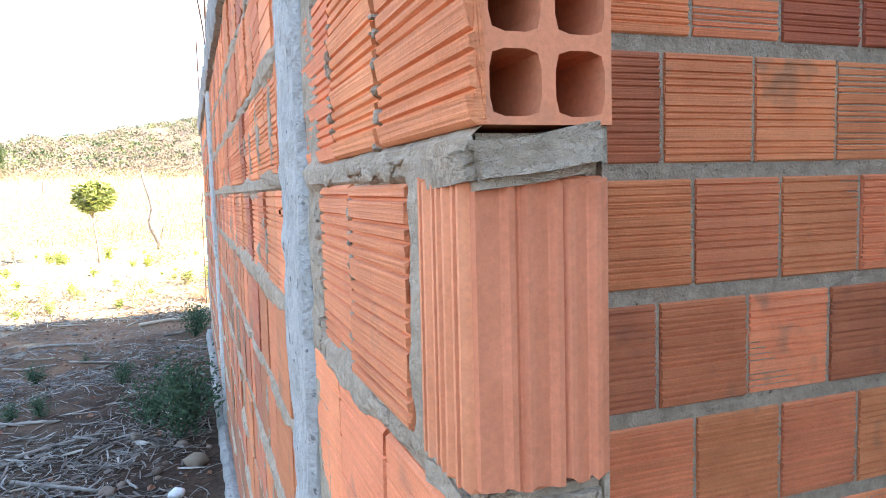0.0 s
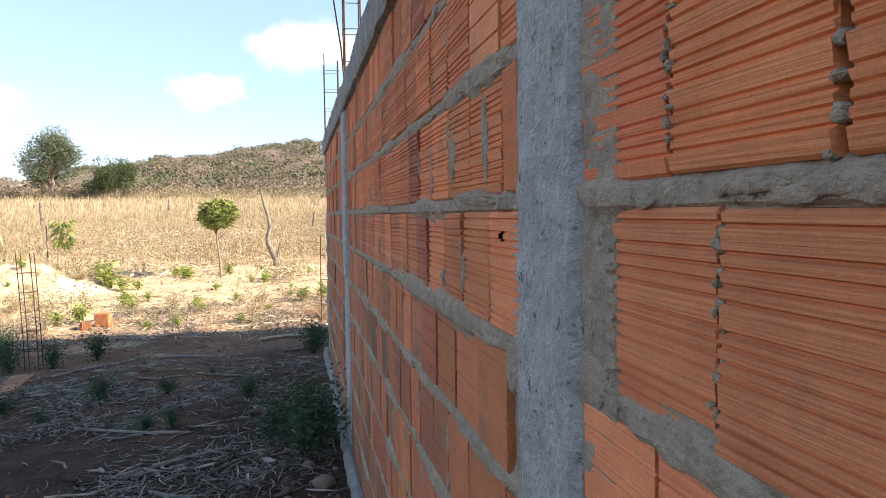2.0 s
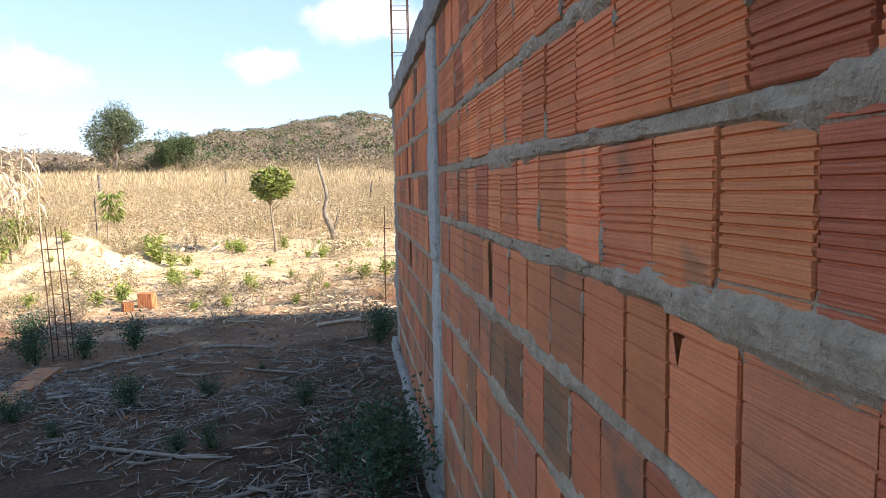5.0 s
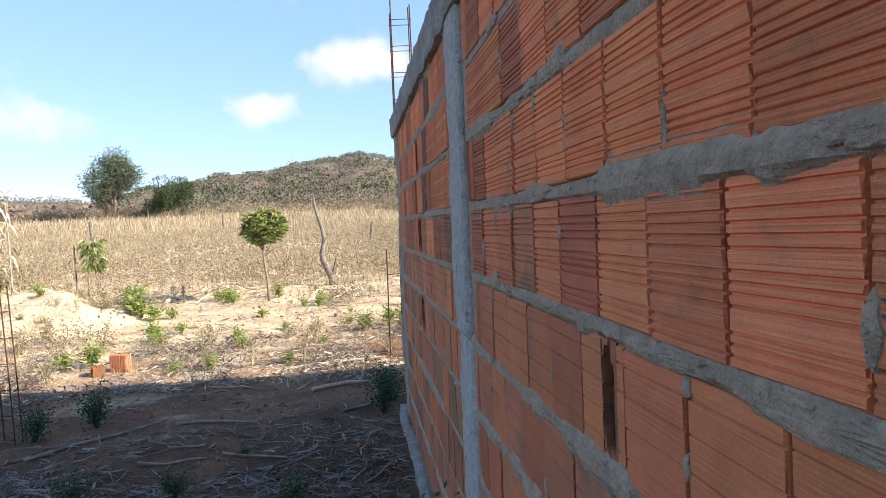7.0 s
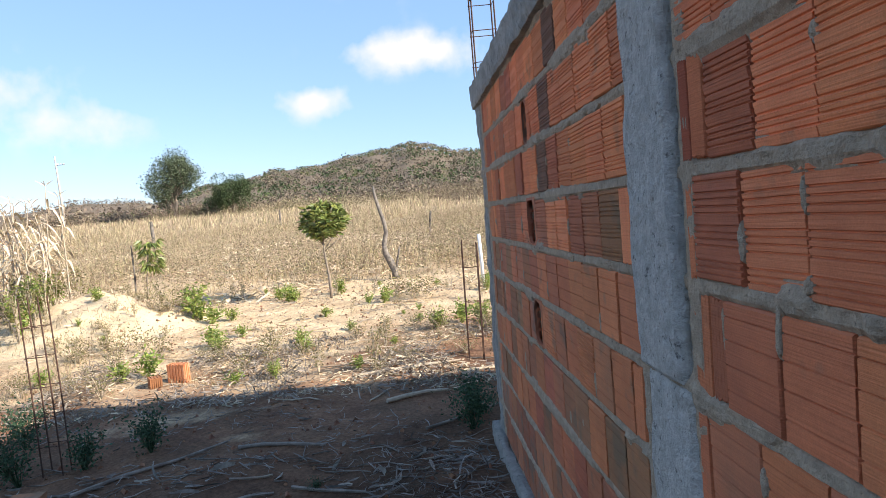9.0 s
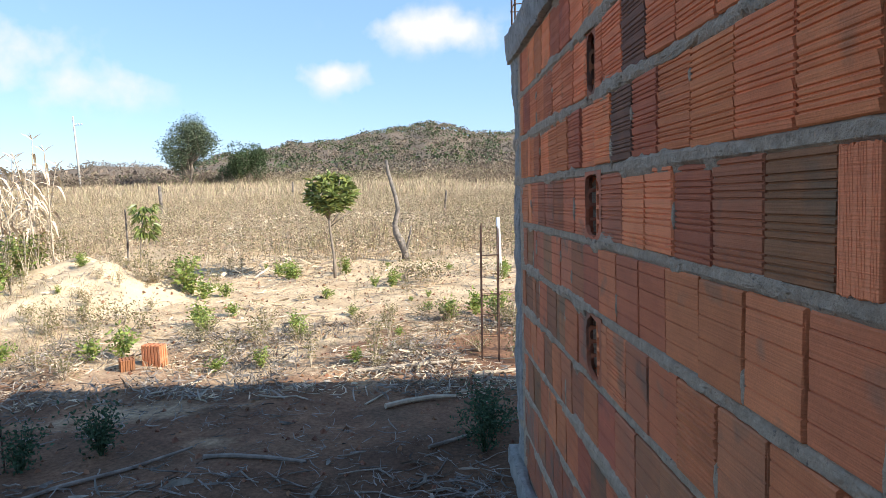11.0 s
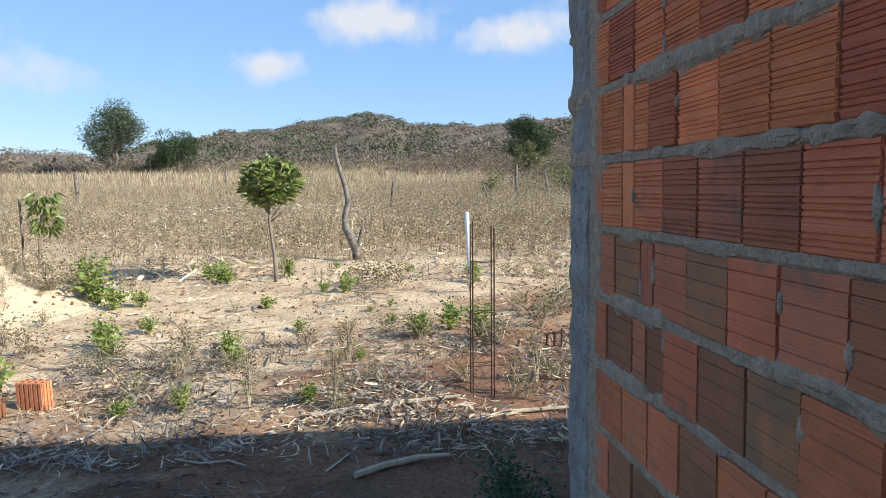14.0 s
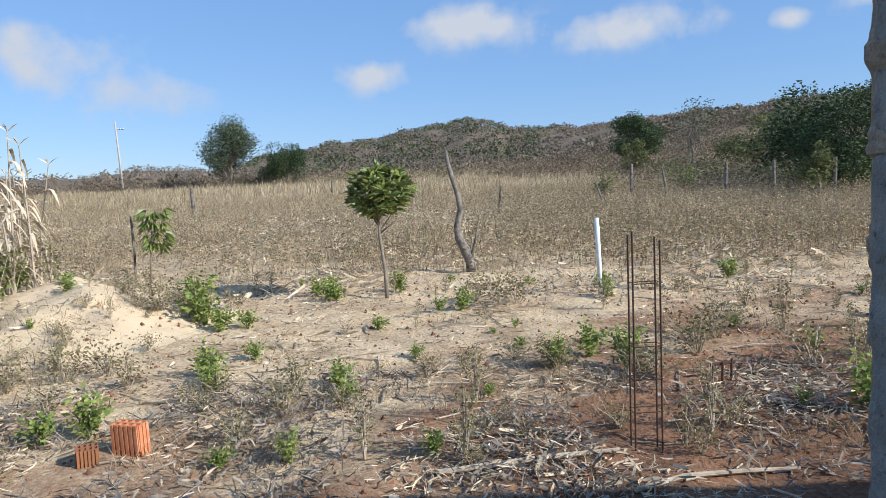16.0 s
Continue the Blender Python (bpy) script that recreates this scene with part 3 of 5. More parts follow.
def laid(joints, lo, hi):
    """Bricks of a course with wandering joints: (from, to, stands upright)."""
    cuts = [max(lo + 0.008, joints[0])] + [j for j in joints[1:] if j < hi - 0.02]
    out = [(a, b, b - a < 0.09) for a, b in zip(cuts, cuts[1:])]
    if hi - cuts[-1] > 0.03:
        out.append((cuts[-1], hi - 0.004, hi - cuts[-1] < 0.09))
    return out


# wide mortar fills beside the columns and the upright end bricks
FILLS = [(1.252, 1.292), (1.655, 1.745), (1.93, 1.962), (5.335, 5.385), (5.64, 5.682), (8.40, 8.53)]


def wall_core(name, y0, y1, back, openings, cell=0.0095):
    """Mortar body of the wall: a rough sheet on the outside, pushed in at openings."""
    g = Geo()
    z0, z1 = -0.35, 2.035
    ny, nz = int((y1 - y0) / cell), int((z1 - z0) / cell)
    yy = np.linspace(y0, y1, ny + 1)
    zz = np.linspace(z0, z1, nz + 1)
    verts, faces = [], []
    for b, z in enumerate(zz):
        bed = min(abs(z - (t + 0.014)) for t in TOPS + [TOPS[-1] - PITCH])
        for a, y in enumerate(yy):
            p = Vector((y * 9, z * 9, 3.1))
            rough = noise.noise(p * 1.6) * 0.0030 + noise.noise(p * 4.1) * 0.0030 + noise.noise(p * 8.3) * 0.0018
            smear = max(0.0, noise.noise(Vector((y * 3.1, z * 4.3, 9.7))) + 0.35 * noise.noise(Vector((y * 17, z * 17, 2))) - 0.06) * 0.085
            t = min(max((bed - 0.0125) / 0.006, 0.0), 1.0)
            x = FACE + 0.0015 + 0.0115 * t + rough * (1.1 - 0.4 * t) - min(smear, 0.024) * max(0.0, 1 - bed / 0.06)
            x = max(x, FACE - (0.002 if y > 8.4 else 0.006) + rough)
            passes = y < 1.30 and round((z - TOP0 + BH / 2) / PITCH) % 2 != 0
            if not passes and any(p <= y <= q for p, q in FILLS):
                x = min(x, FACE + 0.0005 + rough)
            for c, d, e, f in openings:
                wob = 0.008 * noise.noise(Vector((y * 30, z * 30, 1)))
                if c - wob < y < d + wob and e - wob < z < f + wob:
                    x = back - 0.02
            verts.append((x, float(y), float(z)))
    for b in range(nz):
        for a in range(ny):
            q = b * (ny + 1) + a
            faces.append((q, q + ny + 1, q + ny + 2, q + 1))
    g.add(verts, faces)
    if not openings:
        for t in TOPS[1:]:
            g.box((FACE + 0.006, y0 + 0.006, t - 0.001), (back - 0.002, y1, t + 0.024))
    g.box((back - 0.004, y0, z0), (back, y1, z1))
    g.box((FACE + 0.014, y0 + 0.001, z1 - 0.004), (back, y1 - 0.001, z1 - 0.001))
    return part(name, g, M_MORTAR)


wall = tagged(wall_core("wall_west", 1.80, WALL1, 0.475, VENTS + HOLES[2:] + [(a, b + 0.04, c + 0.01, d) for a, b, c, d in HOLES[:2]]), "unplastered hollow-brick wall with rough grey mortar joints", "wall", kind="structure")
stub = tagged(wall_core("wall_stub", WALL0 + 0.005, 1.80, 0.283, []), "short unfinished end of the hollow-brick wall", "wall", kind="structure")


def set_brick(y0, y1, top, upright, kind, mat, parent):
    z = top - BH / 2
    me = brick_mesh(kind, y1 - y0 - 0.007, upright, mat)
    ob = new("brick", me)
    ob.parent = parent
    ob.matrix_basis = pose(FACE + rs.normal() * 0.0013, (y0 + y1) / 2, z + rs.normal() * 0.0012, rs.normal() * 0.35, rs.normal() * 0.4, rs.normal() * 0.5)
    return ob


def course_kind(k):
    return 0 if k >= 1 else (1 if k == 0 else 2)


low = Geo()
for k, top in zip((3, 2, 1, 0, -1, -2, -3, -4, -5, -6), TOPS):
    for rows, joints, lo, hi in ((ROWS_MID, JOINTS_MID, COL1[1], COL2[0]), (ROWS_FAR, JOINTS_FAR, COL2[1], COL3[0])):
        owner = wall
        for y0, y1, up in (laid(joints[k], lo, hi) if k in joints else course(*rows[k], lo, hi)):
            for y0, y1 in blocked(y0, y1, top - BH / 2):
                dice = rs.rand()
                mat = M_BRICK if k >= 0 else M_BRICK_LOW
                soiled = 0.5 if y0 > 5.6 else (0.25 if k == -1 else 0.45)
                if k <= -1 and dice < soiled:
                    mat = M_BRICK_DUST if dice < soiled * 0.4 else M_BRICK_OLD
                elif (dice > 0.985 and y0 > 3.2) or (k == 1 and abs(y0 - 6.6) < 0.1):
                    mat = M_BRICK_DARK
                elif k == 0 and dice < (0.45 if y0 > 5.6 else 0.2):
                    mat = M_BRICK_OLD if dice > 0.08 else M_BRICK_DUST
                elif 0.72 < dice < 0.82:
                    mat = M_BRICK_RED
                kind = course_kind(k) if rs.rand() < 0.94 or k == 0 else rs.randint(3)
                if k == 1 and y1 < 2.3 and y0 < 2.0:
                    up = True
                if k <= -5:
                    g = brick_geo(kind, y1 - y0 - 0.007, 0.045, up)
                    low.add([(FACE + a, (y0 + y1) / 2 + b, top - BH / 2 + c) for a, b, c in g.v], g.f)
                elif k == 0 and y0 < 2.0:
                    ob = new("brick", brick_geo(kind, y1 - y0 - 0.007, 0.045, False, (2.050 - (y0 + y1) / 2, 1.347 - top + BH / 2, 0.0115)).mesh("brick", M_BRICK))
                    ob.parent = owner
                    ob.matrix_basis = pose(FACE, (y0 + y1) / 2, top - BH / 2)
                elif k == -1 and y0 < 3.07 < y1:
                    ob = new("brick", brick_geo(kind, y1 - y0 - 0.007, 0.045, False, (3.074 - (y0 + y1) / 2, 1.135 - top + BH / 2, 0.017)).mesh("brick", M_BRICK))
                    ob.parent = owner
                    ob.matrix_basis = pose(FACE, (y0 + y1) / 2, top - BH / 2)
                elif any(abs(y0 - h[1]) < 1e-6 for h in HOLES[:2]):
                    # broken open at the hole, its hollow showing
                    ob = new("brick", brick_geo(kind, y1 - y0 - 0.004, 0.25, False, None, True).mesh("brick", M_BRICK_LOW))
                    ob.parent = owner
                    ob.matrix_basis = pose(FACE, (y0 + y1) / 2, top - BH / 2)
                else:
                    set_brick(y0, y1, top, up, kind, mat, owner)
lowest = part("lower_brick_courses", low, M_BRICK_ISLE, wall)
lowest["kind"] = "stuff"


def mortar_smear(y, z, ry, rz, high, owner=wall):
    """A lump of mortar squeezed out of a joint and dragged over the bricks."""
    g = Geo()
    n, rings = 22, (0.0, 0.35, 0.65, 0.85, 1.0)
    seed = rs.uniform(0, 90)
    v, f = [(FACE - high, y, z)], []
    for u in rings[1:]:
        for q in range(n):
            a = 2 * math.pi * q / n
            e = u * (1 + 0.42 * noise.noise(Vector((math.cos(a) * 1.7, math.sin(a) * 1.7, seed))) + 0.22 * noise.noise(Vector((math.cos(a) * 6, math.sin(a) * 6, seed))))
            py, pz = y + math.cos(a) * ry * e, z + math.sin(a) * rz * e
            lift = high * (1 - u ** 4) * (0.75 + 0.8 * noise.noise(Vector((py * 55, pz * 55, seed)))) if u < 1 else -0.005
            v.append((FACE - lift, py, pz))
    for q in range(n):
        f.append((0, 1 + (q + 1) % n, 1 + q))
        for r in range(len(rings) - 2):
            a, b = 1 + r * n + q, 1 + r * n + (q + 1) % n
            f.append((a, b, b + n, a + n))
    g.add(v, f)
    return part("mortar_smear", g, M_MORTAR, owner)


for y, z, ry, rz in [(2.385, 1.495, 0.032, 0.075), (2.20, 1.412, 0.19, 0.030), (2.135, 1.50, 0.022, 0.08), (2.15, 1.182, 0.16, 0.034), (2.40, 1.180, 0.12, 0.030), (2.70, 1.187, 0.14, 0.028), (3.0, 1.185, 0.12, 0.028), (1.99, 1.155, 0.04, 0.05), (2.32, 1.32, 0.012, 0.018), (2.49, 1.25, 0.014, 0.025), (3.75, 1.18, 0.16, 0.032), (4.05, 1.182, 0.12, 0.03), (3.5, 1.40, 0.16, 0.026), (4.5, 1.19, 0.14, 0.026), (2.25, 0.965, 0.13, 0.03), (2.7, 0.965, 0.15, 0.03)]:
    mortar_smear(y, z, ry, rz * (0.85 if ry < 0.05 else 0.6), 0.005)
for q in range(90):
    k = rs.choice([2, 1, 0, -1, -2, -3])
    y = rs.uniform(2.0, 8.3)
    if not COL2[0] - 0.1 < y < COL2[1] + 0.1 and not any(c - 0.12 < y < d + 0.12 for c, d, e, f in VENTS + HOLES):
        mortar_smear(y, TOP0 + PITCH * k + 0.014 + rs.normal() * 0.006, rs.uniform(0.03, 0.12), rs.uniform(0.014, 0.022), 0.004)
for q in range(110):
    k = rs.choice([2, 1, 0, -1, -2, -3])
    joints = (JOINTS_MID if q % 3 else JOINTS_FAR).get(k)
    first, pitch = ROWS_MID[2] if q % 3 else ROWS_FAR[2]
    y = joints[rs.randint(1, len(joints))] if joints else first + pitch * rs.randint(0, 15)
    if (2.0 < y < 5.3 or 5.7 < y < 8.4) and not any(c - 0.12 < y < d + 0.12 for c, d, e, f in VENTS + HOLES):
        mortar_smear(y + rs.normal() * 0.003, TOP0 + PITCH * k - rs.uniform(0.01, 0.17), rs.uniform(0.006, 0.013), rs.uniform(0.012, 0.045), 0.004)

for y, z0, z1, count in ((1.479, 1.20, 1.37, 16), (1.662, 1.20, 1.38, 14), (1.365, 1.41, 1.59, 10), (1.555, 1.41, 1.59, 10)):
    for q in range(count):
        mortar_smear(y + rs.normal() * 0.004, rs.uniform(z0, z1), rs.uniform(0.002, 0.007), rs.uniform(0.002, 0.007), rs.uniform(0.002, 0.006), stub)
for q in range(24):
    mortar_smear(rs.uniform(1.28, 1.72), 1.398 - 0.213 * rs.randint(0, 2) + rs.normal() * 0.004, rs.uniform(0.008, 0.03), rs.uniform(0.004, 0.011), rs.uniform(0.002, 0.004), stub)

# pale cement dragged off the column over the brick edge
drag = Geo()
for q in range(46):
    z = rs.uniform(1.195, 1.385)
    L, t = rs.uniform(0.008, 0.042), rs.uniform(0.0015, 0.004)
    drag.add([(FACE - 0.0035, 1.935, z - t), (FACE - 0.0035, 1.935, z + t), (FACE - 0.001, 1.955 + L, z + rs.normal() * 0.002), (FACE + 0.004, 1.935, z - t * 1.6), (FACE + 0.004, 1.935, z + t * 1.6)], [(0, 2, 1), (0, 3, 2), (1, 2, 4)])
part("cement_drag", drag, M_CONCRETE, wall, "pale cement streaks beside the column")["kind"] = "stuff"


def holed_block(cols, rows, w, h, deep, web):
    """A hollow brick seen on its open end: face in the xz plane towards -y, rounded cells going in."""
    g = Geo()
    cw, ch = w / cols, h / rows
    for i in range(cols):
        for j in range(rows):
            cx, cz = -w / 2 + cw * (i + 0.5), -h / 2 + ch * (j + 0.5)
            outer, inner = [], []
            for q in range(16):
                a = 2 * math.pi * q / 16
                ca, sa = math.cos(a), math.sin(a)
                m = max(abs(ca), abs(sa))
                outer.append((cx + ca / m * cw / 2, 0, cz + sa / m * ch / 2))
                e = (abs(ca) ** 5 + abs(sa) ** 5) ** 0.2
                inner.append((cx + ca / e * (cw / 2 - web), 0, cz + sa / e * (ch / 2 - web)))
            deepv = [(a, deep, c) for a, b, c in inner]
            verts = outer + inner + deepv
            faces = [(q, (q + 1) % 16, 16 + (q + 1) % 16, 16 + q) for q in range(16)] + [(16 + q, 16 + (q + 1) % 16, 32 + (q + 1) % 16, 32 + q) for q in range(16)]
            faces.append(tuple(range(32, 48)))
            g.add(verts, faces)
    x, z = w / 2, h / 2
    for (a, b) in (((-x, -z), (x, -z)), ((x, -z), (x, z)), ((x, z), (-x, z)), ((-x, z), (-x, -z))):
        g.add([(a[0], 0, a[1]), (b[0], 0, b[1]), (b[0], deep + 0.004, b[1]), (a[0], deep + 0.004, a[1])], [(0, 1, 2, 3)])
    g.add([(-x, deep + 0.004, -z), (x, deep + 0.004, -z), (x, deep + 0.004, z), (-x, deep + 0.004, z)], [(0, 1, 2, 3)])
    return g


# the unfinished end: bricks of the stub, with open ends and one brick set upright
open_end = holed_block(2, 4, 0.082, BH, 0.188, 0.0045).mesh("brick_open_end", M_BRICK_END)
for k, top in zip((3, 2, 1, 0, -1, -2, -3, -4, -5, -6), TOPS):
    j = ROWS_STUB[k]
    z = top - BH / 2
    if k % 2 != 0:
        skin = new("brick", brick_geo(course_kind(k), j - WALL0 - 0.007, 0.0085).mesh("brick", M_BRICK))
        skin.parent = stub
        skin.matrix_basis = pose(FACE, (WALL0 + j) / 2 - 0.003, z)
        set_brick(j, j + 0.19, top, False, course_kind(k), M_BRICK, stub)
        set_brick(j + 0.19, COL1[0] - 0.002, top, False, course_kind(k), M_BRICK, stub)
        ob = new("open_brick_end", open_end)
        ob.parent = stub
        ob.matrix_basis = pose(FACE + 0.0475, WALL0 + 0.001, z)
    else:
        set_brick(WALL0 + 0.002, WALL0 + 0.095, top, True, 3, M_BRICK_END, stub)
        end = new("brick_end", brick_mesh(4, 0.086, True, M_BRICK_END))
        end.parent = stub
        end.matrix_basis = pose(FACE + 0.044, WALL0 + 0.003, z, 0, 0, 90)
        set_brick(j - 0.19, j, top, False, course_kind(k), M_BRICK, stub)
        set_brick(j, j + 0.185, top, False, course_kind(k), M_BRICK, stub)

for q, t in enumerate(TOPS[1:8]):
    joint = rough_slab("mortar_joint", (FACE + 0.001, WALL0 - 0.002 + 0.012 * (q % 2), t - 0.003), (FACE + 0.087, WALL0 + 0.10, t + 0.026), M_MORTAR, "thick rough mortar bed at the open wall end", 0.006, 0.016, 40.0 + q)

def broken_edge(a, b, c, d, ragged=0.10):
    """Broken shell of a brick round an opening."""
    g, N = Geo(), 40
    vy, vz = (a + b) / 2, (c + d) / 2
    ry, rz = (b - a) / 2, (d - c) / 2
    v = []
    for q in range(N):
        w = 2 * math.pi * q / N
        cw, sw = math.cos(w), math.sin(w)
        m = max(abs(cw), abs(sw))
        e = (abs(cw) ** 3.2 + abs(sw) ** 3.2) ** (1 / 3.2)
        f = 0.93 + ragged * noise.noise(Vector((cw * 2.1, sw * 2.1, a * 9 + c * 5))) + rs.uniform(-0.35, 0.3) * ragged
        oy, oz = vy + cw / m * (ry + 0.006), vz + sw / m * (rz + 0.004)
        iy, iz = vy + cw / e * ry * f, vz + sw / e * rz * f
        v += [(FACE + 0.002, oy, oz), (FACE - 0.0005, iy, iz), (FACE + 0.012, iy + 0.003 * cw, iz), (FACE + 0.03, oy, oz)]
    g.add(v, [(4 * q + h, 4 * ((q + 1) % N) + h, 4 * ((q + 1) % N) + h + 1, 4 * q + h + 1) for q in range(N) for h in range(3)])
    part("broken_edge", g, M_BRICK_OLD, wall)


# bricks turned on edge in the air vents
vent_side = holed_block(1, 4, 0.085, BH * 0.96, 0.17, 0.0045).mesh("vent_brick", M_BRICK_OLD)
vent_face = holed_block(2, 4, 0.09, BH * 0.96, 0.17, 0.0055).mesh("vent_brick", M_BRICK)
for a, b, c, d in VENTS:
    ob = new("vent_brick", vent_face)
    ob.parent = wall
    ob.matrix_basis = pose(FACE + 0.016, a + 0.062 if b - a > 0.12 else a + 0.03, (c + d) / 2 - 0.006, 0, 0, -90) @ Matrix.Scale(0.97, 4)
    ob = new("vent_brick", vent_side)
    ob.parent = wall
    ob.matrix_basis = pose(FACE + 0.05, b - 0.004, (c + d) / 2)
    broken_edge(a, b, c, d)

broken_edge(*HOLES[1], 0.3)


rough_slab("column", (0.183, COL1[0], -0.3), (0.30, COL1[1], 2.05), M_CONCRETE, "pale grey cast concrete column set in the brick wall", 0.013, 0.007, 1.0, 0.002)
rough_slab("column", (0.176, COL2[0] + 0.03, 0.98), (0.30, COL2[1] + 0.01, 2.05), M_CONCRETE, "pale grey cast concrete column set in the brick wall", 0.015, 0.007, 4.0, 0.004)
rough_slab("column", (0.180, COL2[0], -0.3), (0.30, COL2[1] - 0.03, 0.985), M_CONCRETE, "pale grey cast concrete column set in the brick wall", 0.017, 0.007, 5.0, 0.004)
rough_slab("column", (0.190, COL3[0] + 0.06, -0.3), (0.46, COL3[1] - 0.01, 2.05), M_RAW, "grey cast concrete corner column with uneven edges", 0.022, 0.010, 8.0, 0.022)
rough_slab("tie_beam", (0.165, 1.0, 2.03), (0.33, 8.80, 2.20), M_RAW, "rough grey concrete tie beam on top of the wall", 0.03, 0.010, 12.0)
rough_slab("footing", (0.135, 1.1, -0.4), (0.20, 8.80, -0.07), M_RAW, "rough concrete footing ledge along the wall", 0.035, 0.014, 15.0)


# ---- the other walls of the shell ----
def plain_wall(name, a, b, label):
    g = Geo()
    g.box(a, b)
    return tagged(part(name, g, M_MORTAR), label, "wall", kind="structure")


south = plain_wall("wall_south", (0.30, 1.805, -0.35), (5.3, 1.90, 2.03), "unplastered hollow-brick cross wall with grey mortar")
plain_wall("wall_north", (0.46, 8.60, -0.35), (5.3, 8.74, 2.03), "unplastered brick end wall of the shell")
plain_wall("wall_east", (5.21, 1.91, -0.35), (5.3, 8.59, 2.03), "unplastered brick side wall of the shell")
plain_wall("wall_annex", (1.50, -4.0, -0.35), (1.60, 1.80, 2.95), "unplastered brick wall of the adjoining part")
rough_slab("tie_beam", (0.335, 8.58, 2.032), (5.32, 8.77, 2.20), M_RAW, "rough grey concrete tie beam on top of the wall", 0.08, 0.010, 22.0)
rough_slab("tie_beam", (0.335, 1.78, 2.032), (5.32, 1.92, 2.20), M_RAW, "rough grey concrete tie beam on top of the wall", 0.08, 0.010, 24.0)
for k, top in zip((3, 2, 1, 0, -1, -2, -3, -4), TOPS):
    j = (0.41 if k % 2 else 0.479) - 0.196 + 0.006 * math.sin(k * 2.3)
    while j < 1.30:
        dice = rs.rand()
        mat = M_BRICK_RED if dice > 0.85 else M_BRICK
        ob = new("brick", brick_mesh(1 if rs.rand() < 0.4 else 0, 0.187, False, mat))
        ob.parent = south
        ob.matrix_basis = pose(j + 0.097, 1.800 + rs.normal() * 0.0015, top - BH / 2, 0, rs.normal() * 0.4, 90 + rs.normal() * 0.5)
        j += 0.196


# ---- reinforcement ----
def bar_cage(name, x, y, z, h, w, d, ties, label, splay=0.0, heights=(1, 1, 1, 1), extra=False):
    base = empty(name, x, y, z)
    for q, (sx, sy) in enumerate(((-1, -1), (1, -1), (1, 1), (-1, 1))):
        g = Geo()
        top = h * heights[q]
        g.tube([(sx * w / 2, sy * d / 2, -0.08), (sx * w / 2 + splay * 0.4, sy * d / 2, top * 0.5), (sx * w / 2 + splay, sy * d / 2 + 0.01, top)], [0.0052] * 3, 6)
        part("bar", g, M_RUST, base)
    for t in ties:
        g = Geo()
        s = splay * t / h
        c = [(-w / 2 - 0.006 + s, -d / 2 - 0.006, t), (w / 2 + 0.006 + s, -d / 2 - 0.006, t + 0.004), (w / 2 + 0.006 + s, d / 2 + 0.006, t), (-w / 2 - 0.006 + s, d / 2 + 0.006, t - 0.003), (-w / 2 - 0.006 + s, -d / 2 - 0.006, t)]
        g.tube(c, [0.003] * 5, 5)
        part("stirrup", g, M_RUST, base)
    if extra:
        g = Geo()
        g.tube([(-w / 2, 0, 0), (-w / 2 - 0.02, 0, 0.25), (-w / 2 - 0.06, 0.02, 0.55), (-w / 2 - 0.05, 0.02, 0.8), (-w / 2 - 0.1, 0.03, 1.15)], [0.005] * 5, 6)
        part("bent_bar", g, M_RUST, base, "bent rusty bar end")
    return tagged(base, label, "rebar cage")


bar_cage("rebar_cage", 0.27, 8.66, 2.19, 0.9, 0.145, 0.13, (0.12, 0.32, 0.52, 0.72), "rusty reinforcement cage rising from the corner column", heights=(1, 0.93, 0.95, 0.9))
bar_cage("rebar_cage", 0.25, 5.52, 2.19, 1.3, 0.10, 0.12, (0.15, 0.35, 0.55, 0.75, 0.95, 1.15), "rusty reinforcement cage with a bent bar above the wall column", extra=True)
bar_cage("rebar_cage", 0.255, 10.92, gz(0.25, 10.92), 1.2, 0.145, 0.10, (0.22, 0.40, 0.58, 0.92), "thin rusty reinforcement cage standing in the soil", 0.01, (1.0, 0.96, 0.97, 0.98))
bar_cage("rebar_cage", -2.80, 8.85, gz(-2.8, 8.85), 1.2, 0.13, 0.12, (0.2, 0.4, 0.6, 0.8, 1.0), "rusty reinforcement cage standing among weeds in shade", -0.05)

# ---- plot things ----
pvc = Geo()
pvc.tube([(0, 0, -0.05), (-0.004, 0, 0.4), (-0.02, 0, 0.85)], [0.026] * 3, 14)
ob = part("white_pipe", pvc, M_PVC, smooth=True)
ob.matrix_basis = pose(0.775, 14.75, gz(0.775, 14.75))
tagged(ob, "white plastic pipe standing upright in the sand", "pipe")


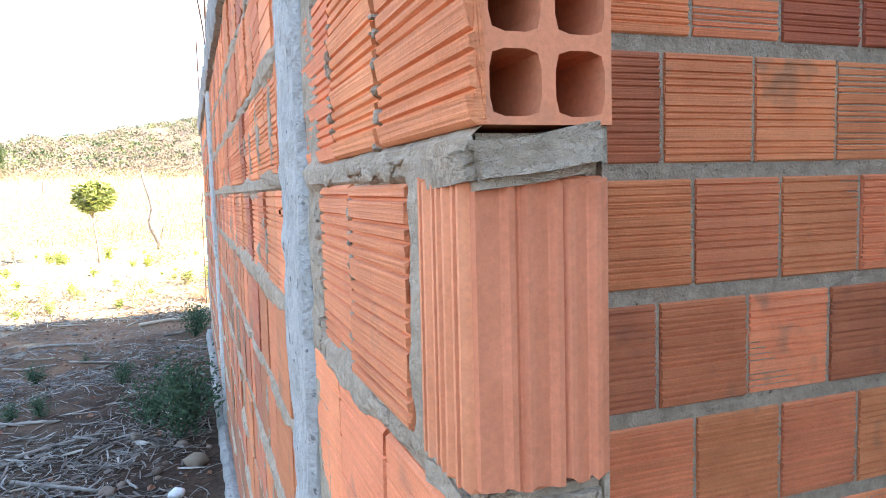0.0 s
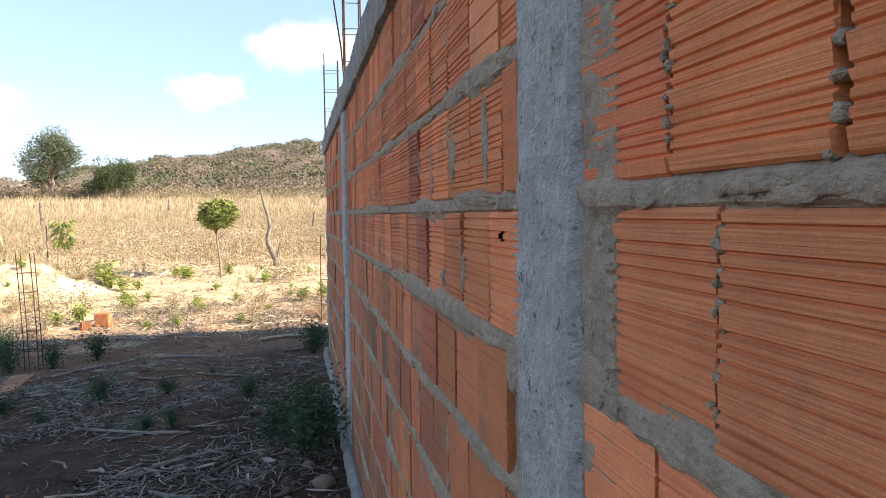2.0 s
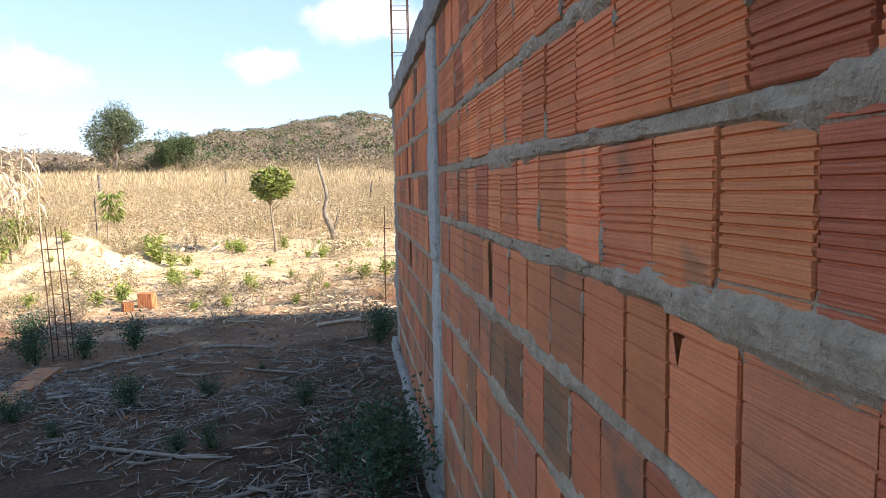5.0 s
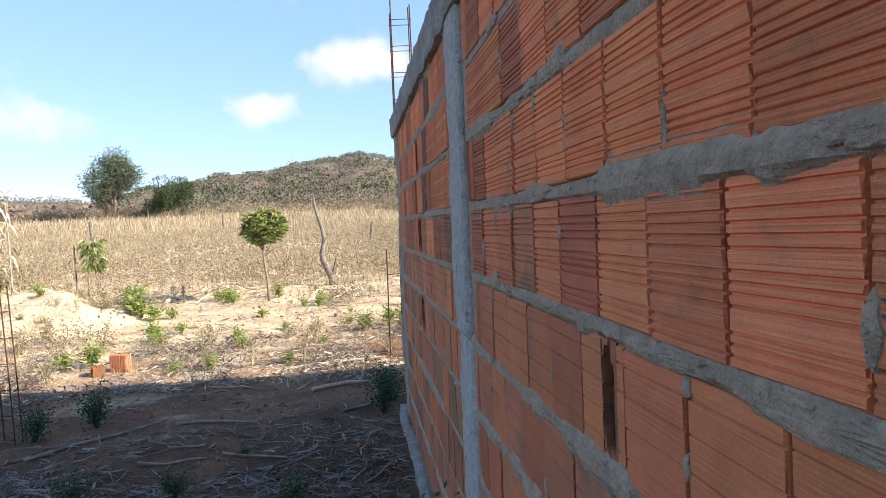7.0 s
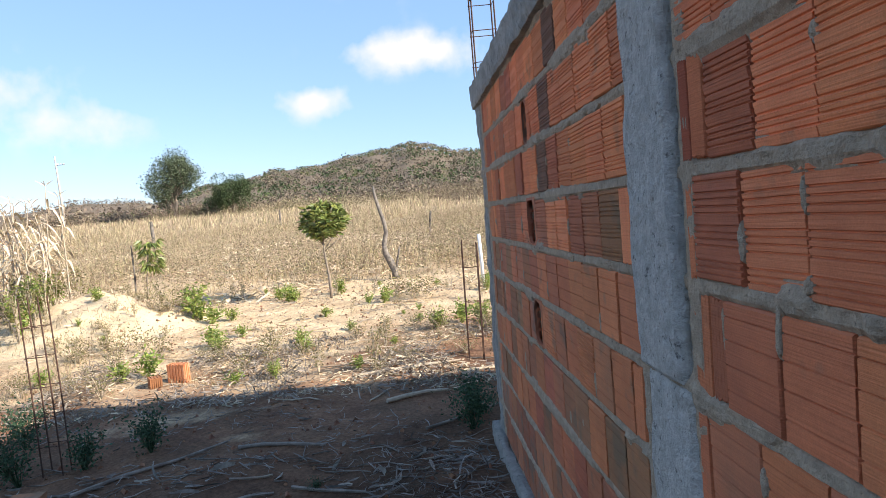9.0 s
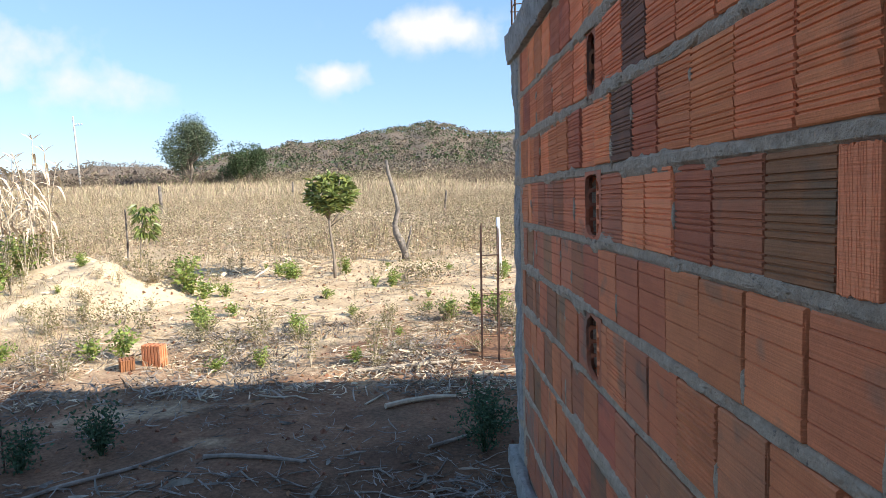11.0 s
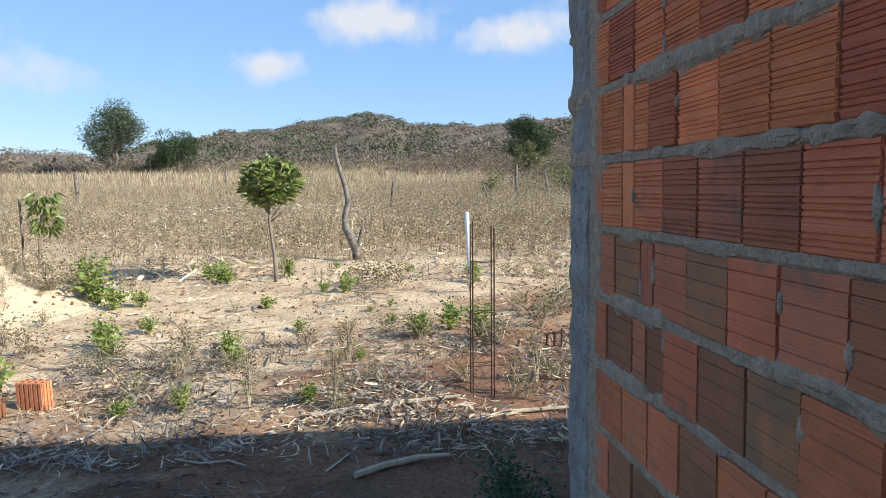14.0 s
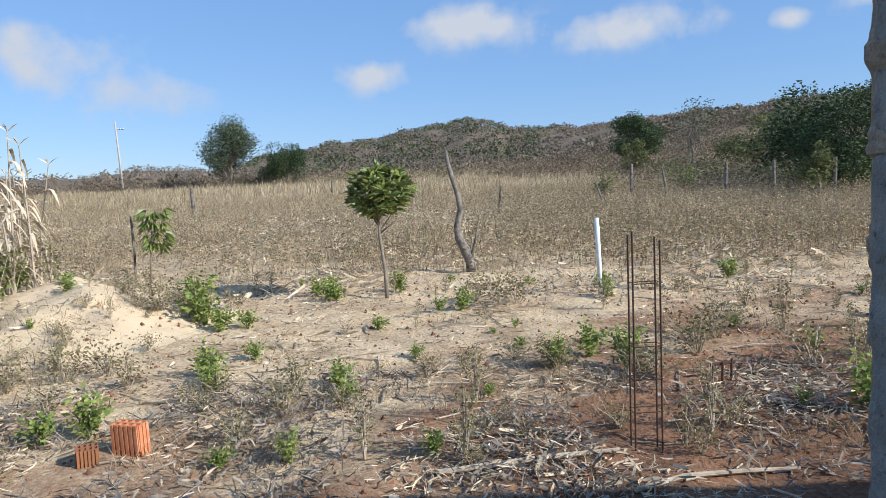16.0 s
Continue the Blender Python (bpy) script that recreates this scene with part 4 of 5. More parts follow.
def hollow_brick(x, y, rz, scale, label, tilt=0.0, mat=M_BRICK_PALE):
    """A loose brick standing on end, its open cells upwards."""
    base = empty("hollow_brick", x, y, gz(x, y) - 0.005, rz)
    g = holed_block(4, 2, 0.19, 0.095, 0.15 * scale, 0.005)
    g.v = [(a, c, 0.19 * scale - b) for a, b, c in g.v]
    part("core", g, mat, base)["kind"] = "stuff"
    side = Geo()
    h = 0.19 * scale
    for q in range(6):
        cx = -0.08 + q * 0.032
        side.box((cx - 0.010, -0.054, 0.0), (cx + 0.010, -0.046, h - 0.002))
        side.box((cx - 0.010, 0.046, 0.0), (cx + 0.010, 0.054, h - 0.002))
    for q in range(3):
        cy = -0.03 + q * 0.03
        side.box((0.094, cy - 0.010, 0.0), (0.101, cy + 0.010, h - 0.002))
        side.box((-0.101, cy - 0.010, 0.0), (-0.094, cy + 0.010, h - 0.002))
    part("ribbed_shell", side, mat, base)["kind"] = "stuff"
    base.matrix_basis = base.matrix_basis @ pose(0, 0, 0, tilt, 0, 0)
    return tagged(base, label, "brick")


hollow_brick(-2.71, 11.12, -14, 1.0, "orange hollow brick standing on end in the soil", 2)
half = hollow_brick(-2.90, 10.98, 30, 0.55, "broken half of a dull orange hollow brick on the soil", 6, M_BRICK_DUST)
half.scale = (0.6, 1, 1)

# row of bricks laid flat in the soil beside the cage
for q in range(8):
    g = Geo()
    g.box((-0.095, -0.095, -0.05), (0.095, 0.095, 0.035))
    yq = 6.85 + q * 0.2
    xq = -2.62 - 0.09 * (q / 7)
    ob = part("laid_brick", g, M_BRICK_DUST)
    ob.matrix_basis = pose(xq, yq, float(ground_z(xq, yq)) + 0.005, rs.normal() * 1.5, rs.normal() * 1.5, 4 + rs.normal() * 2)
    tagged(ob, "dusty brick laid flat in the soil", "brick", "row of flat bricks")

# sand heap
sand = Geo()
N = 70
sv, sf = [], []
for j in range(N + 1):
    for i in range(N + 1):
        u, v = i / N * 2 - 1, j / N * 2 - 1
        x, y = -4.85 + u * 1.9, 14.25 + v * 1.7
        sv.append((x, y, float(ground_z(x, y) + lump(x, y) + heap(x, y))))
for j in range(N):
    for i in range(N):
        sf.append((j * (N + 1) + i, j * (N + 1) + i + 1, (j + 1) * (N + 1) + i + 1, (j + 1) * (N + 1) + i))
sand.add(sv, sf)
tagged(part("sand_heap", sand, M_SAND, smooth=True), "low heap of pale sand overgrown with weeds", "sand heap")


stub_bars = empty("cut_off_bars", 1.05, 11.95, gz(1.05, 11.95))
for dx, dy, h in ((0, 0, 0.13), (0.07, 0.02, 0.15), (0.03, 0.08, 0.12), (-0.05, 0.05, 0.1)):
    g = Geo()
    g.tube([(dx, dy, -0.03), (dx + 0.005, dy, h)], [0.009, 0.008], 6)
    part("bar", g, M_RUST, stub_bars)
g = Geo()
g.tube([(-0.08, 0, 0.115), (0.1, 0.03, 0.125)], [0.012, 0.012], 6)
part("cross_bar", g, M_RUST, stub_bars)
tagged(stub_bars, "short rusty bar ends sticking out of the soil", "bars")

# ---- plants ----
def rand_dirs(k, up=0.3):
    d = rs.normal(size=(k, 3))
    d[:, 2] = np.abs(d[:, 2]) * 0.6 + up
    return d / np.linalg.norm(d, axis=1)[:, None]


def mango(x, y, trunk_h, crown_w, crown_h, label):
    base = empty("young_mango_tree", x, y, gz(x, y))
    t = Geo()
    t.tube([(0.03, 0, -0.05), (0.02, 0, trunk_h * 0.4), (-0.02, 0, trunk_h * 0.8), (-0.03, 0, trunk_h + 0.15)], [0.024, 0.02, 0.017, 0.012], 8)
    for q in range(7):
        a = q * 0.9
        t.tube([(-0.02, 0, trunk_h * (0.86 + 0.03 * q)), (0.5 * crown_w * 0.6 * math.cos(a), 0.5 * crown_w * 0.6 * math.sin(a), trunk_h + crown_h * (0.15 + 0.11 * q))], [0.01, 0.005], 5)
    part("trunk", t, M_BARK, base, smooth=True)
    crown = Geo()
    for q in range(170):
        u = rs.normal(size=3)
        u *= rs.uniform(0.6, 1.0) / np.linalg.norm(u)
        c = np.array((u[0] * crown_w / 2 * 0.78, u[1] * crown_w / 2 * 0.78, trunk_h + crown_h * 0.52 + u[2] * crown_h * 0.40)) * (1, 1, 1)
        k = rs.randint(7, 12)
        d = rand_dirs(k, -0.1) * 0.9 + u * 0.35
        d /= np.linalg.norm(d, axis=1)[:, None]
        crown.leaves(np.repeat(c[None], k, 0), d, rs.uniform(0.10, 0.165, k), 0.045, 0.35)
    part("crown", crown, M_MANGO, base)["kind"] = "stuff"
    return tagged(base, label, "tree")


mango(-1.62, 15.05, 0.86, 0.92, 0.68, "young mango tree with a round leafy crown")

# papaya-like seedling tied to a stake
seed = empty("leafy_seedling", -4.78, 16.2, gz(-4.78, 16.2))
t = Geo()
t.tube([(-0.05, 0, 0), (-0.03, 0, 0.4), (0.02, 0, 0.78), (0.05, 0, 1.0)], [0.014, 0.012, 0.01, 0.007], 6)
part("stem", t, M_BARK, seed, smooth=True)
lv = Geo()
for q in range(34):
    a, z = rs.uniform(0, 6.28), rs.uniform(0.55, 1.08)
    c = np.array((0.08 + 0.16 * math.cos(a) * (0.4 + z - 0.55), 0.12 * math.sin(a), z))
    for w in range(7):
        b = a + (w - 3) * 0.35
        d = np.array((math.cos(b), math.sin(b), rs.uniform(-0.5, 0.3)))
        lv.leaves(c[None], (d / np.linalg.norm(d))[None], 0.15, 0.045, 1.0)
part("foliage", lv, M_MANGO, seed)["kind"] = "stuff"
tagged(seed, "leafy seedling with drooping dark green leaves", "seedling")
st = Geo()
st.tube([(0, 0, -0.05), (0.01, 0, 0.5), (0.0, 0, 1.02)], [0.016, 0.015, 0.014], 6)
ob = part("wooden_stake", st, M_DEAD)
ob.matrix_basis = pose(-4.98, 16.1, gz(-4.98, 16.1))
tagged(ob, "thin pale stake beside the seedling", "stake")

# dead crooked trunk
dead = empty("dead_tree_trunk", -0.61, 16.7, gz(-0.61, 16.7))
t = Geo()
t.tube([(0.02, 0, -0.1), (0.0, 0, 0.12), (-0.06, 0, 0.30), (-0.14, 0, 0.46), (-0.16, 0, 0.62), (-0.10, 0, 0.85), (-0.13, 0, 1.05), (-0.20, 0, 1.3), (-0.25, 0, 1.5), (-0.27, 0, 1.68)],
       [0.075, 0.062, 0.068, 0.058, 0.045, 0.04, 0.036, 0.033, 0.028, 0.02], 9)
part("trunk", t, M_DEAD, dead, smooth=True)
t = Geo()
t.tube([(0.0, 0, 0.1), (0.07, 0, 0.35), (0.12, 0, 0.58)], [0.03, 0.022, 0.01], 6)
part("broken_limb", t, M_DEAD, dead, smooth=True)
tagged(dead, "crooked dead tree trunk, grey and bare", "dead tree")


def weed(kind, height, width, mat, n_stem=7, n_leaf=160, leaf=0.05):
    """A small branching weed at the origin."""
    base = empty("weed", 0, 0, 0)
    s, lf = Geo(), Geo()
    for q in range(n_stem):
        a = rs.uniform(0, 6.28)
        lean = rs.uniform(0.1, 1.0) * width / 2
        top = np.array((math.cos(a) * lean, math.sin(a) * lean, height * rs.uniform(0.55, 1.0)))
        mid = top * (0.45, 0.45, 0.55)
        s.tube([(0, 0, -0.02), tuple(mid), tuple(top)], [0.004, 0.003, 0.0015], 4, False)
        k = int(n_leaf * 1.1) // n_stem
        f = rs.uniform(0.25, 1.05, k)[:, None]
        p = np.where(f < 0.5, mid * f * 2, mid + (top - mid) * (f - 0.5) * 2)
        p = p + rs.normal(size=(k, 3)) * width * 0.09
        lf.leaves(p, rand_dirs(k, 0.2), rs.uniform(0.5, 1.2, k) * leaf, leaf * 0.45, 0.3)
    part("stem", s, M_STALK if mat is M_WEED_DRY else mat, base)["kind"] = "stuff"
    part("foliage", lf, mat, base)["kind"] = "stuff"
    return base


WEEDS = {"green": [weed("g", 0.26, 0.34, M_WEED, 8, 240, 0.055), weed("g", 0.18, 0.3, M_WEED, 8, 180, 0.05), weed("g", 0.36, 0.3, M_WEED, 8, 260, 0.05)],
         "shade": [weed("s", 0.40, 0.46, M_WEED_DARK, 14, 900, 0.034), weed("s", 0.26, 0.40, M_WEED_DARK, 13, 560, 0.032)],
         "dry": [weed("d", 0.30, 0.4, M_WEED_DRY, 9, 200, 0.035), weed("d", 0.22, 0.5, M_WEED_DRY, 11, 220, 0.03), weed("d", 0.42, 0.3, M_WEED_DRY, 8, 160, 0.035)]}
LABELS = {"green": "small bright green weed growing in dry soil", "shade": "dark green bushy weed growing in the shade of the wall", "dry": "half-dry yellowing weed among maize litter"}
for kind in WEEDS:
    for w in WEEDS[kind]:
        tagged(w, LABELS[kind], "weed", kind + " weeds")
used = {}


def plant(kind, which, x, y, size=1.0, dz=0.0):
    src = WEEDS[kind][which]
    m = pose(x, y, gz(x, y) - 0.005 + dz, rs.normal() * 4, rs.normal() * 4, rs.uniform(0, 360))
    if src not in used:
        used[src] = True
        src.matrix_basis = m
        ob = src
    else:
        ob = copy_thing(src, m)
    ob.scale = (size, size, size * rs.uniform(0.9, 1.1))
    return ob


# the ones that stand out, each in its place
for kind, which, x, y, size in [
        ("green", 1, -3.32, 11.25, 1.0), ("green", 0, -3.1, 11.35, 1.0), ("green", 1, -2.12, 10.9, 0.7), ("green", 0, -2.75, 12.4, 0.9), ("green", 1, -2.55, 12.1, 0.8), ("green", 1, -2.5, 12.9, 0.8),
        ("green", 2, -3.5, 14.3, 1.35), ("green", 0, -3.3, 14.0, 1.5), ("dry", 1, -3.4, 14.1, 1.5), ("dry", 1, -3.75, 14.0, 1.3), ("green", 0, -3.1, 13.8, 1.0), ("green", 1, -2.85, 13.9, 0.9), ("green", 0, -2.25, 15.0, 0.9), ("green", 1, -2.15, 15.0, 0.9),
        ("green", 0, -1.45, 15.3, 0.9), ("green", 1, -0.25, 12.9, 0.5), ("green", 1, -1.55, 13.7, 0.8), ("green", 0, -0.75, 14.3, 0.9), ("green", 0, -1.65, 12.1, 0.8), ("green", 1, -1.55, 11.9, 0.8),
        ("green", 0, 0.8, 14.55, 0.8), ("green", 0, 0.25, 12.6, 1.0), ("green", 2, 0.45, 12.2, 1.0), ("green", 0, 1.7, 11.3, 1.2), ("green", 1, 1.9, 10.7, 1.2), ("green", 1, -0.9, 10.9, 0.7),
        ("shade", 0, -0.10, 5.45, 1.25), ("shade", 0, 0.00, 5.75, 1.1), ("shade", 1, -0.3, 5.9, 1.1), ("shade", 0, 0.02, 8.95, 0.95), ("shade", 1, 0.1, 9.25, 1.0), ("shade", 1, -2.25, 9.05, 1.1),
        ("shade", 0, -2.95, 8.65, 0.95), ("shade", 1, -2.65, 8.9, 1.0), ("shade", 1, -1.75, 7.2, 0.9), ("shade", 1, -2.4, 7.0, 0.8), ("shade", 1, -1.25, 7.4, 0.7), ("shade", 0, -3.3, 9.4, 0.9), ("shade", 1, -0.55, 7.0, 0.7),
        ("dry", 0, -0.35, 14.5, 1.5), ("dry", 1, -0.15, 14.6, 1.5), ("dry", 0, -0.6, 14.7, 1.3), ("dry", 1, -3.6, 14.5, 1.5), ("dry", 2, -3.9, 14.2, 1.0), ("dry", 1, -3.6, 12.6, 1.2), ("dry", 1, -3.9, 12.5, 1.2), ("dry", 0, -4.3, 12.4, 1.1),
        ("dry", 2, -0.75, 10.8, 1.0), ("dry", 2, -1.3, 10.9, 0.9), ("dry", 1, 0.6, 12.0, 1.4), ("dry", 1, 1.1, 12.6, 1.5), ("dry", 0, 1.4, 13.0, 1.3), ("dry", 1, 1.8, 12.2, 1.5), ("dry", 2, 2.0, 13.1, 1.2), ("dry", 1, 2.3, 12.4, 1.4)]:
    plant(kind, which, x, y, size, 0.0)
for q in range(100):
    x, y = rs.uniform(-5.5, 4.0), rs.uniform(10.9, 17.0)
    if (math.hypot(x + 4.9, y - 14.1) < 1.1 and q % 3) or (abs(x + 2.65) < 0.5 and y < 11.5):
        continue
    kind = rs.choice(["green", "dry", "dry", "dry"])
    plant(kind, rs.randint(3), x, y, rs.uniform(0.3, 0.85))
for q in range(60):
    x, y = (rs.uniform(0.3, 3.6), rs.uniform(11.0, 15.5)) if q % 2 else (rs.uniform(-4.6, 1.0), rs.uniform(10.6, 12.6))
    if abs(x + 2.65) > 0.5 or y > 11.5:
        plant("dry" if q % 9 else "green", rs.randint(3), x, y, rs.uniform(0.45, 1.0))
for q in range(20):
    a, r = rs.uniform(-1.2, 1.6), rs.uniform(0.3, 1.5)
    plant("dry", rs.randint(3), -4.7 + r * math.cos(a), 14.0 + r * math.sin(a), rs.uniform(0.3, 0.75))
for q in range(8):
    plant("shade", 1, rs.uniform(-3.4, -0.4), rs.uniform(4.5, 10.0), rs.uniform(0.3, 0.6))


# standing dry maize with green climbers
def maize(x, y, h):
    base = empty("dry_maize_plant", x, y, gz(x, y))
    s = Geo()
    bend = rs.normal(size=2) * 0.12
    s.tube([(0, 0, -0.03), (bend[0] * 0.3, bend[1] * 0.3, h * 0.5), (bend[0], bend[1], h)], [0.013, 0.011, 0.005], 6)
    part("stalk", s, M_STALK, base)
    lf = Geo()
    for q in range(9):
        z = h * (0.2 + 0.085 * q)
        a = q * 2.6 + rs.uniform(-0.4, 0.4)
        c, sn = math.cos(a), math.sin(a)
        L = rs.uniform(0.25, 0.45)
        w = rs.uniform(0.014, 0.026)
        pts = [(bend[0] * z / h + c * L * u, bend[1] * z / h + sn * L * u, z + L * (0.55 * u - 1.25 * u * u)) for u in (0, 0.25, 0.5, 0.75, 1.0)]
        vv = []
        for i, p in enumerate(pts):
            ww = w * (0.7, 1, 0.9, 0.6, 0.1)[i]
            vv += [(p[0] - sn * ww, p[1] + c * ww, p[2]), (p[0] + sn * ww, p[1] - c * ww, p[2] + 0.006)]
        lf.add(vv, [(2 * i, 2 * i + 1, 2 * i + 3, 2 * i + 2) for i in range(4)])
    for q in range(5):
        a = q * 1.25
        lf.leaves(np.array([[bend[0], bend[1], h - 0.02]]), np.array([[math.cos(a) * 0.6, math.sin(a) * 0.6, 0.6]]), 0.22, 0.015, 0.4)
    part("dry_leaves", lf, M_STRAW, base)["kind"] = "stuff"
    return tagged(base, "dry standing maize plant with pale hanging leaves", "maize", "standing maize")


for q in range(40):
    yq = rs.uniform(14.3, 16.6)
    maize(3.25 - 0.589 * yq - 1.5 * rs.rand(), yq, rs.uniform(1.3, 1.85))
for q in range(34):
    plant(rs.choice(["green", "dry", "dry"]), 2, -5.75 + rs.uniform(-0.7, 0.5), 13.9 + rs.uniform(-0.8, 1.4), rs.uniform(0.8, 1.7))

# ---- litter of dry maize ----
def litter(count, xr, yr, length, width, lift, mat, name, label, avoid=True, flat=0.25, keep=None):
    g = Geo()
    x, y = rs.uniform(*xr, count), rs.uniform(*yr, count)
    if keep is not None:
        ok = keep(x, y)
        x, y = x[ok], y[ok]
    k = len(x)
    ok = ~((x > 0.1) & (x < 5.3) & (y < 8.85))
    x, y = x[ok], y[ok]
    k = len(x)
    z = gz_np(x, y) + rs.uniform(0.002, lift, k)
    a = rs.uniform(0, 2 * np.pi, k)
    L = rs.uniform(*length, k)
    W = rs.uniform(*width, k)
    tilt = rs.normal(0, flat, k)
    d = np.stack([np.cos(a), np.sin(a), tilt], 1)
    side = np.stack([-np.sin(a), np.cos(a), rs.normal(0, 0.7, k)], 1)
    p0 = np.stack([x, y, z], 1)
    curl = rs.normal(0, 0.16, k)[:, None]
    rows = []
    for u, w in ((0, 0.6), (0.35, 1.0), (0.7, 0.8), (1.0, 0.15)):
        c = p0 + d * (L[:, None] * (u - 0.5)) + np.cross(d, (0, 0, 1.0)) * (L[:, None] * curl * (u - 0.5) ** 2 * 4)
        c[:, 2] = np.maximum(c[:, 2], gz_np(c[:, 0], c[:, 1]) + 0.003)
        rows += [c - side * (W[:, None] * w / 2), c + side * (W[:, None] * w / 2)]
    v = np.stack(rows, 1).reshape(-1, 3)
    q = np.arange(k)[:, None] * 8
    f = []
    for i in range(3):
        f += (q + np.array((2 * i, 2 * i + 1, 2 * i + 3, 2 * i + 2))).tolist()
    g.add(v.tolist(), f)
    return tagged(part(name, g, mat), label, "litter", kind="stuff")


def patchy(cut, freq=1.1):
    return lambda x, y: np.array([noise.noise(Vector((a * freq, b * freq, 2.2))) + rs.normal() * 0.16 > cut for a, b in zip(x, y)])


# the first two, in the wall's shade, use the darkened litter colour
litter(26000, (-4.4, 0.15), (2.3, 8.6), (0.02, 0.18), (0.003, 0.011), 0.03, M_SHADY, "maize_litter", "grey rotting maize leaves strewn on soil, coloured darker for shade", keep=patchy(-0.02, 0.9))
litter(2600, (-4.0, 0.6), (8.0, 10.4), (0.02, 0.14), (0.002, 0.008), 0.025, M_SHADY, "maize_litter", "grey rotting maize leaves strewn on soil, coloured darker for shade", keep=patchy(0.0))
litter(13000, (-4.0, 4.0), (10.0, 12.2), (0.02, 0.12), (0.003, 0.011), 0.05, M_STRAW, "maize_litter", "pale dry maize leaves heaped in the sun", keep=patchy(0.05, 1.1))
litter(17000, (-4.0, 4.0), (10.0, 12.4), (0.02, 0.12), (0.003, 0.013), 0.08, M_OLD, "maize_litter", "grey rotting maize leaves heaped in the sun", keep=patchy(0.02, 1.5), flat=0.5)
litter(3500, (-5.0, 5.0), (12.4, 17.5), (0.02, 0.12), (0.003, 0.011), 0.04, M_OLD, "maize_litter", "grey rotting maize leaves on pale sand", keep=patchy(0.08, 1.3), flat=0.5)
litter(900, (-6.3, -3.4), (12.9, 15.6), (0.02, 0.08), (0.003, 0.01), 0.02, M_STRAW, "maize_litter", "dead leaves strewn over the sand heap")
litter(11000, (-6.0, 5.0), (11.5, 16.8), (0.02, 0.10), (0.003, 0.011), 0.05, M_STRAW, "maize_litter", "scattered dry maize leaves on pale sand", keep=patchy(-0.08, 1.2))
litter(30000, (-15.0, 11.0), (14.9, 30), (0.05, 0.3), (0.008, 0.03), 0.10, M_STRAW, "maize_litter", "pale maize stubble lying in the field", keep=patchy(-0.1, 0.5), flat=0.4)


def stalks(count, xr, yr, length, name, label, keep=None, rad=(0.005, 0.012), mat=M_STALK):
    g = Geo()
    for q in range(count):
        x, y = rs.uniform(*xr), rs.uniform(*yr)
        if x > 0.05 and y < 8.9:
            continue
        if keep is not None and not keep(np.array([x]), np.array([y]))[0]:
            continue
        a, L = rs.normal(0.35, 0.8), rs.uniform(*length)
        pts, r = [], rs.uniform(*rad)
        for u in (-0.5, -0.1, 0.25, 0.5):
            px, py = x + math.cos(a) * L * u, y + math.sin(a) * L * u + 0.04 * L * rs.normal()
            pts.append((px, py, gz(px, py) + r + 0.012 * rs.rand()))
        g.tube(pts, [r, r * 0.95, r * 0.85, r * 0.7], 5)
    return tagged(part(name, g, mat), label, "stalks", kind="stuff")


stalks(800, (-4.2, 0.1), (2.6, 8.9), (0.05, 0.30), "maize_stalks", "grey dry maize stalks lying on shaded soil", patchy(-0.2, 0.8), (0.002, 0.006), M_STALK_SHADED)
stalks(44, (-4.2, 0.0), (3.0, 9.4), (0.15, 0.5), "maize_stalks", "thick broken maize stalks lying on shaded soil", patchy(-0.1, 0.8), (0.006, 0.011), M_STALK_SHADED)
stalks(30, (-4.2, 0.0), (3.0, 9.4), (0.12, 0.4), "maize_stalks", "pale broken maize stalks lying on shaded soil", patchy(-0.1, 0.8), (0.005, 0.009))
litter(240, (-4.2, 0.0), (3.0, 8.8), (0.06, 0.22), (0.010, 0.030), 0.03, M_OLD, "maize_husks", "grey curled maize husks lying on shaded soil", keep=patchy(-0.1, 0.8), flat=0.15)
litter(1000, (-4.0, 4.0), (10.3, 12.3), (0.05, 0.20), (0.008, 0.020), 0.025, M_STRAW, "maize_husks", "pale broad maize husks lying in the sun", keep=patchy(0.0, 1.1), flat=0.15)
litter(800, (-6.0, 5.0), (12.3, 17.5), (0.06, 0.24), (0.008, 0.020), 0.03, M_STRAW, "maize_husks", "pale broad maize husks on pale sand", keep=patchy(0.0, 1.1), flat=0.15)
stalks(260, (-4.5, 3.5), (10.0, 15.5), (0.08, 0.45), "maize_stalks", "pale dry maize stalks lying in the sun", lambda x, y: np.hypot(x + 4.8, y - 14.2) > 1.9, (0.003, 0.008))
for x, y, rz, L, r in [(-1.9, 12.75, 24, 1.0, 0.014), (-1.3, 8.85, -16, 0.65, 0.014), (-2.1, 8.7, 48, 1.1, 0.013), (-0.4, 10.75, 12, 1.0, 0.017), (-0.35, 9.9, 22, 0.55, 0.02), (0.5, 10.5, 14, 0.9, 0.014), (0.0, 9.2, 40, 0.8, 0.012), (-0.9, 5.6, 30, 0.7, 0.014), (-1.3, 6.3, -20, 0.9, 0.012), (-0.7, 4.9, -35, 0.6, 0.014)]:
    g = Geo()
    c, s = math.cos(radians(rz)), math.sin(radians(rz))
    pts = []
    for u in (-0.5, -0.2, 0.15, 0.5):
        px, py = x + c * L * u, y + s * L * u + 0.02 * rs.normal()
        pts.append((px, py, gz(px, py) + r * 1.1 + 0.008 * rs.rand()))
    g.tube(pts, [r, r, r * 0.9, r * 0.6], 7)
    # sticks within the wall's shade take the darkened stalk colour
    tagged(part("dry_stick", g, M_STALK if y > 9.6 else M_STALK_SHADED), "dry pale maize stick lying on the soil", "stick", "lying sticks")


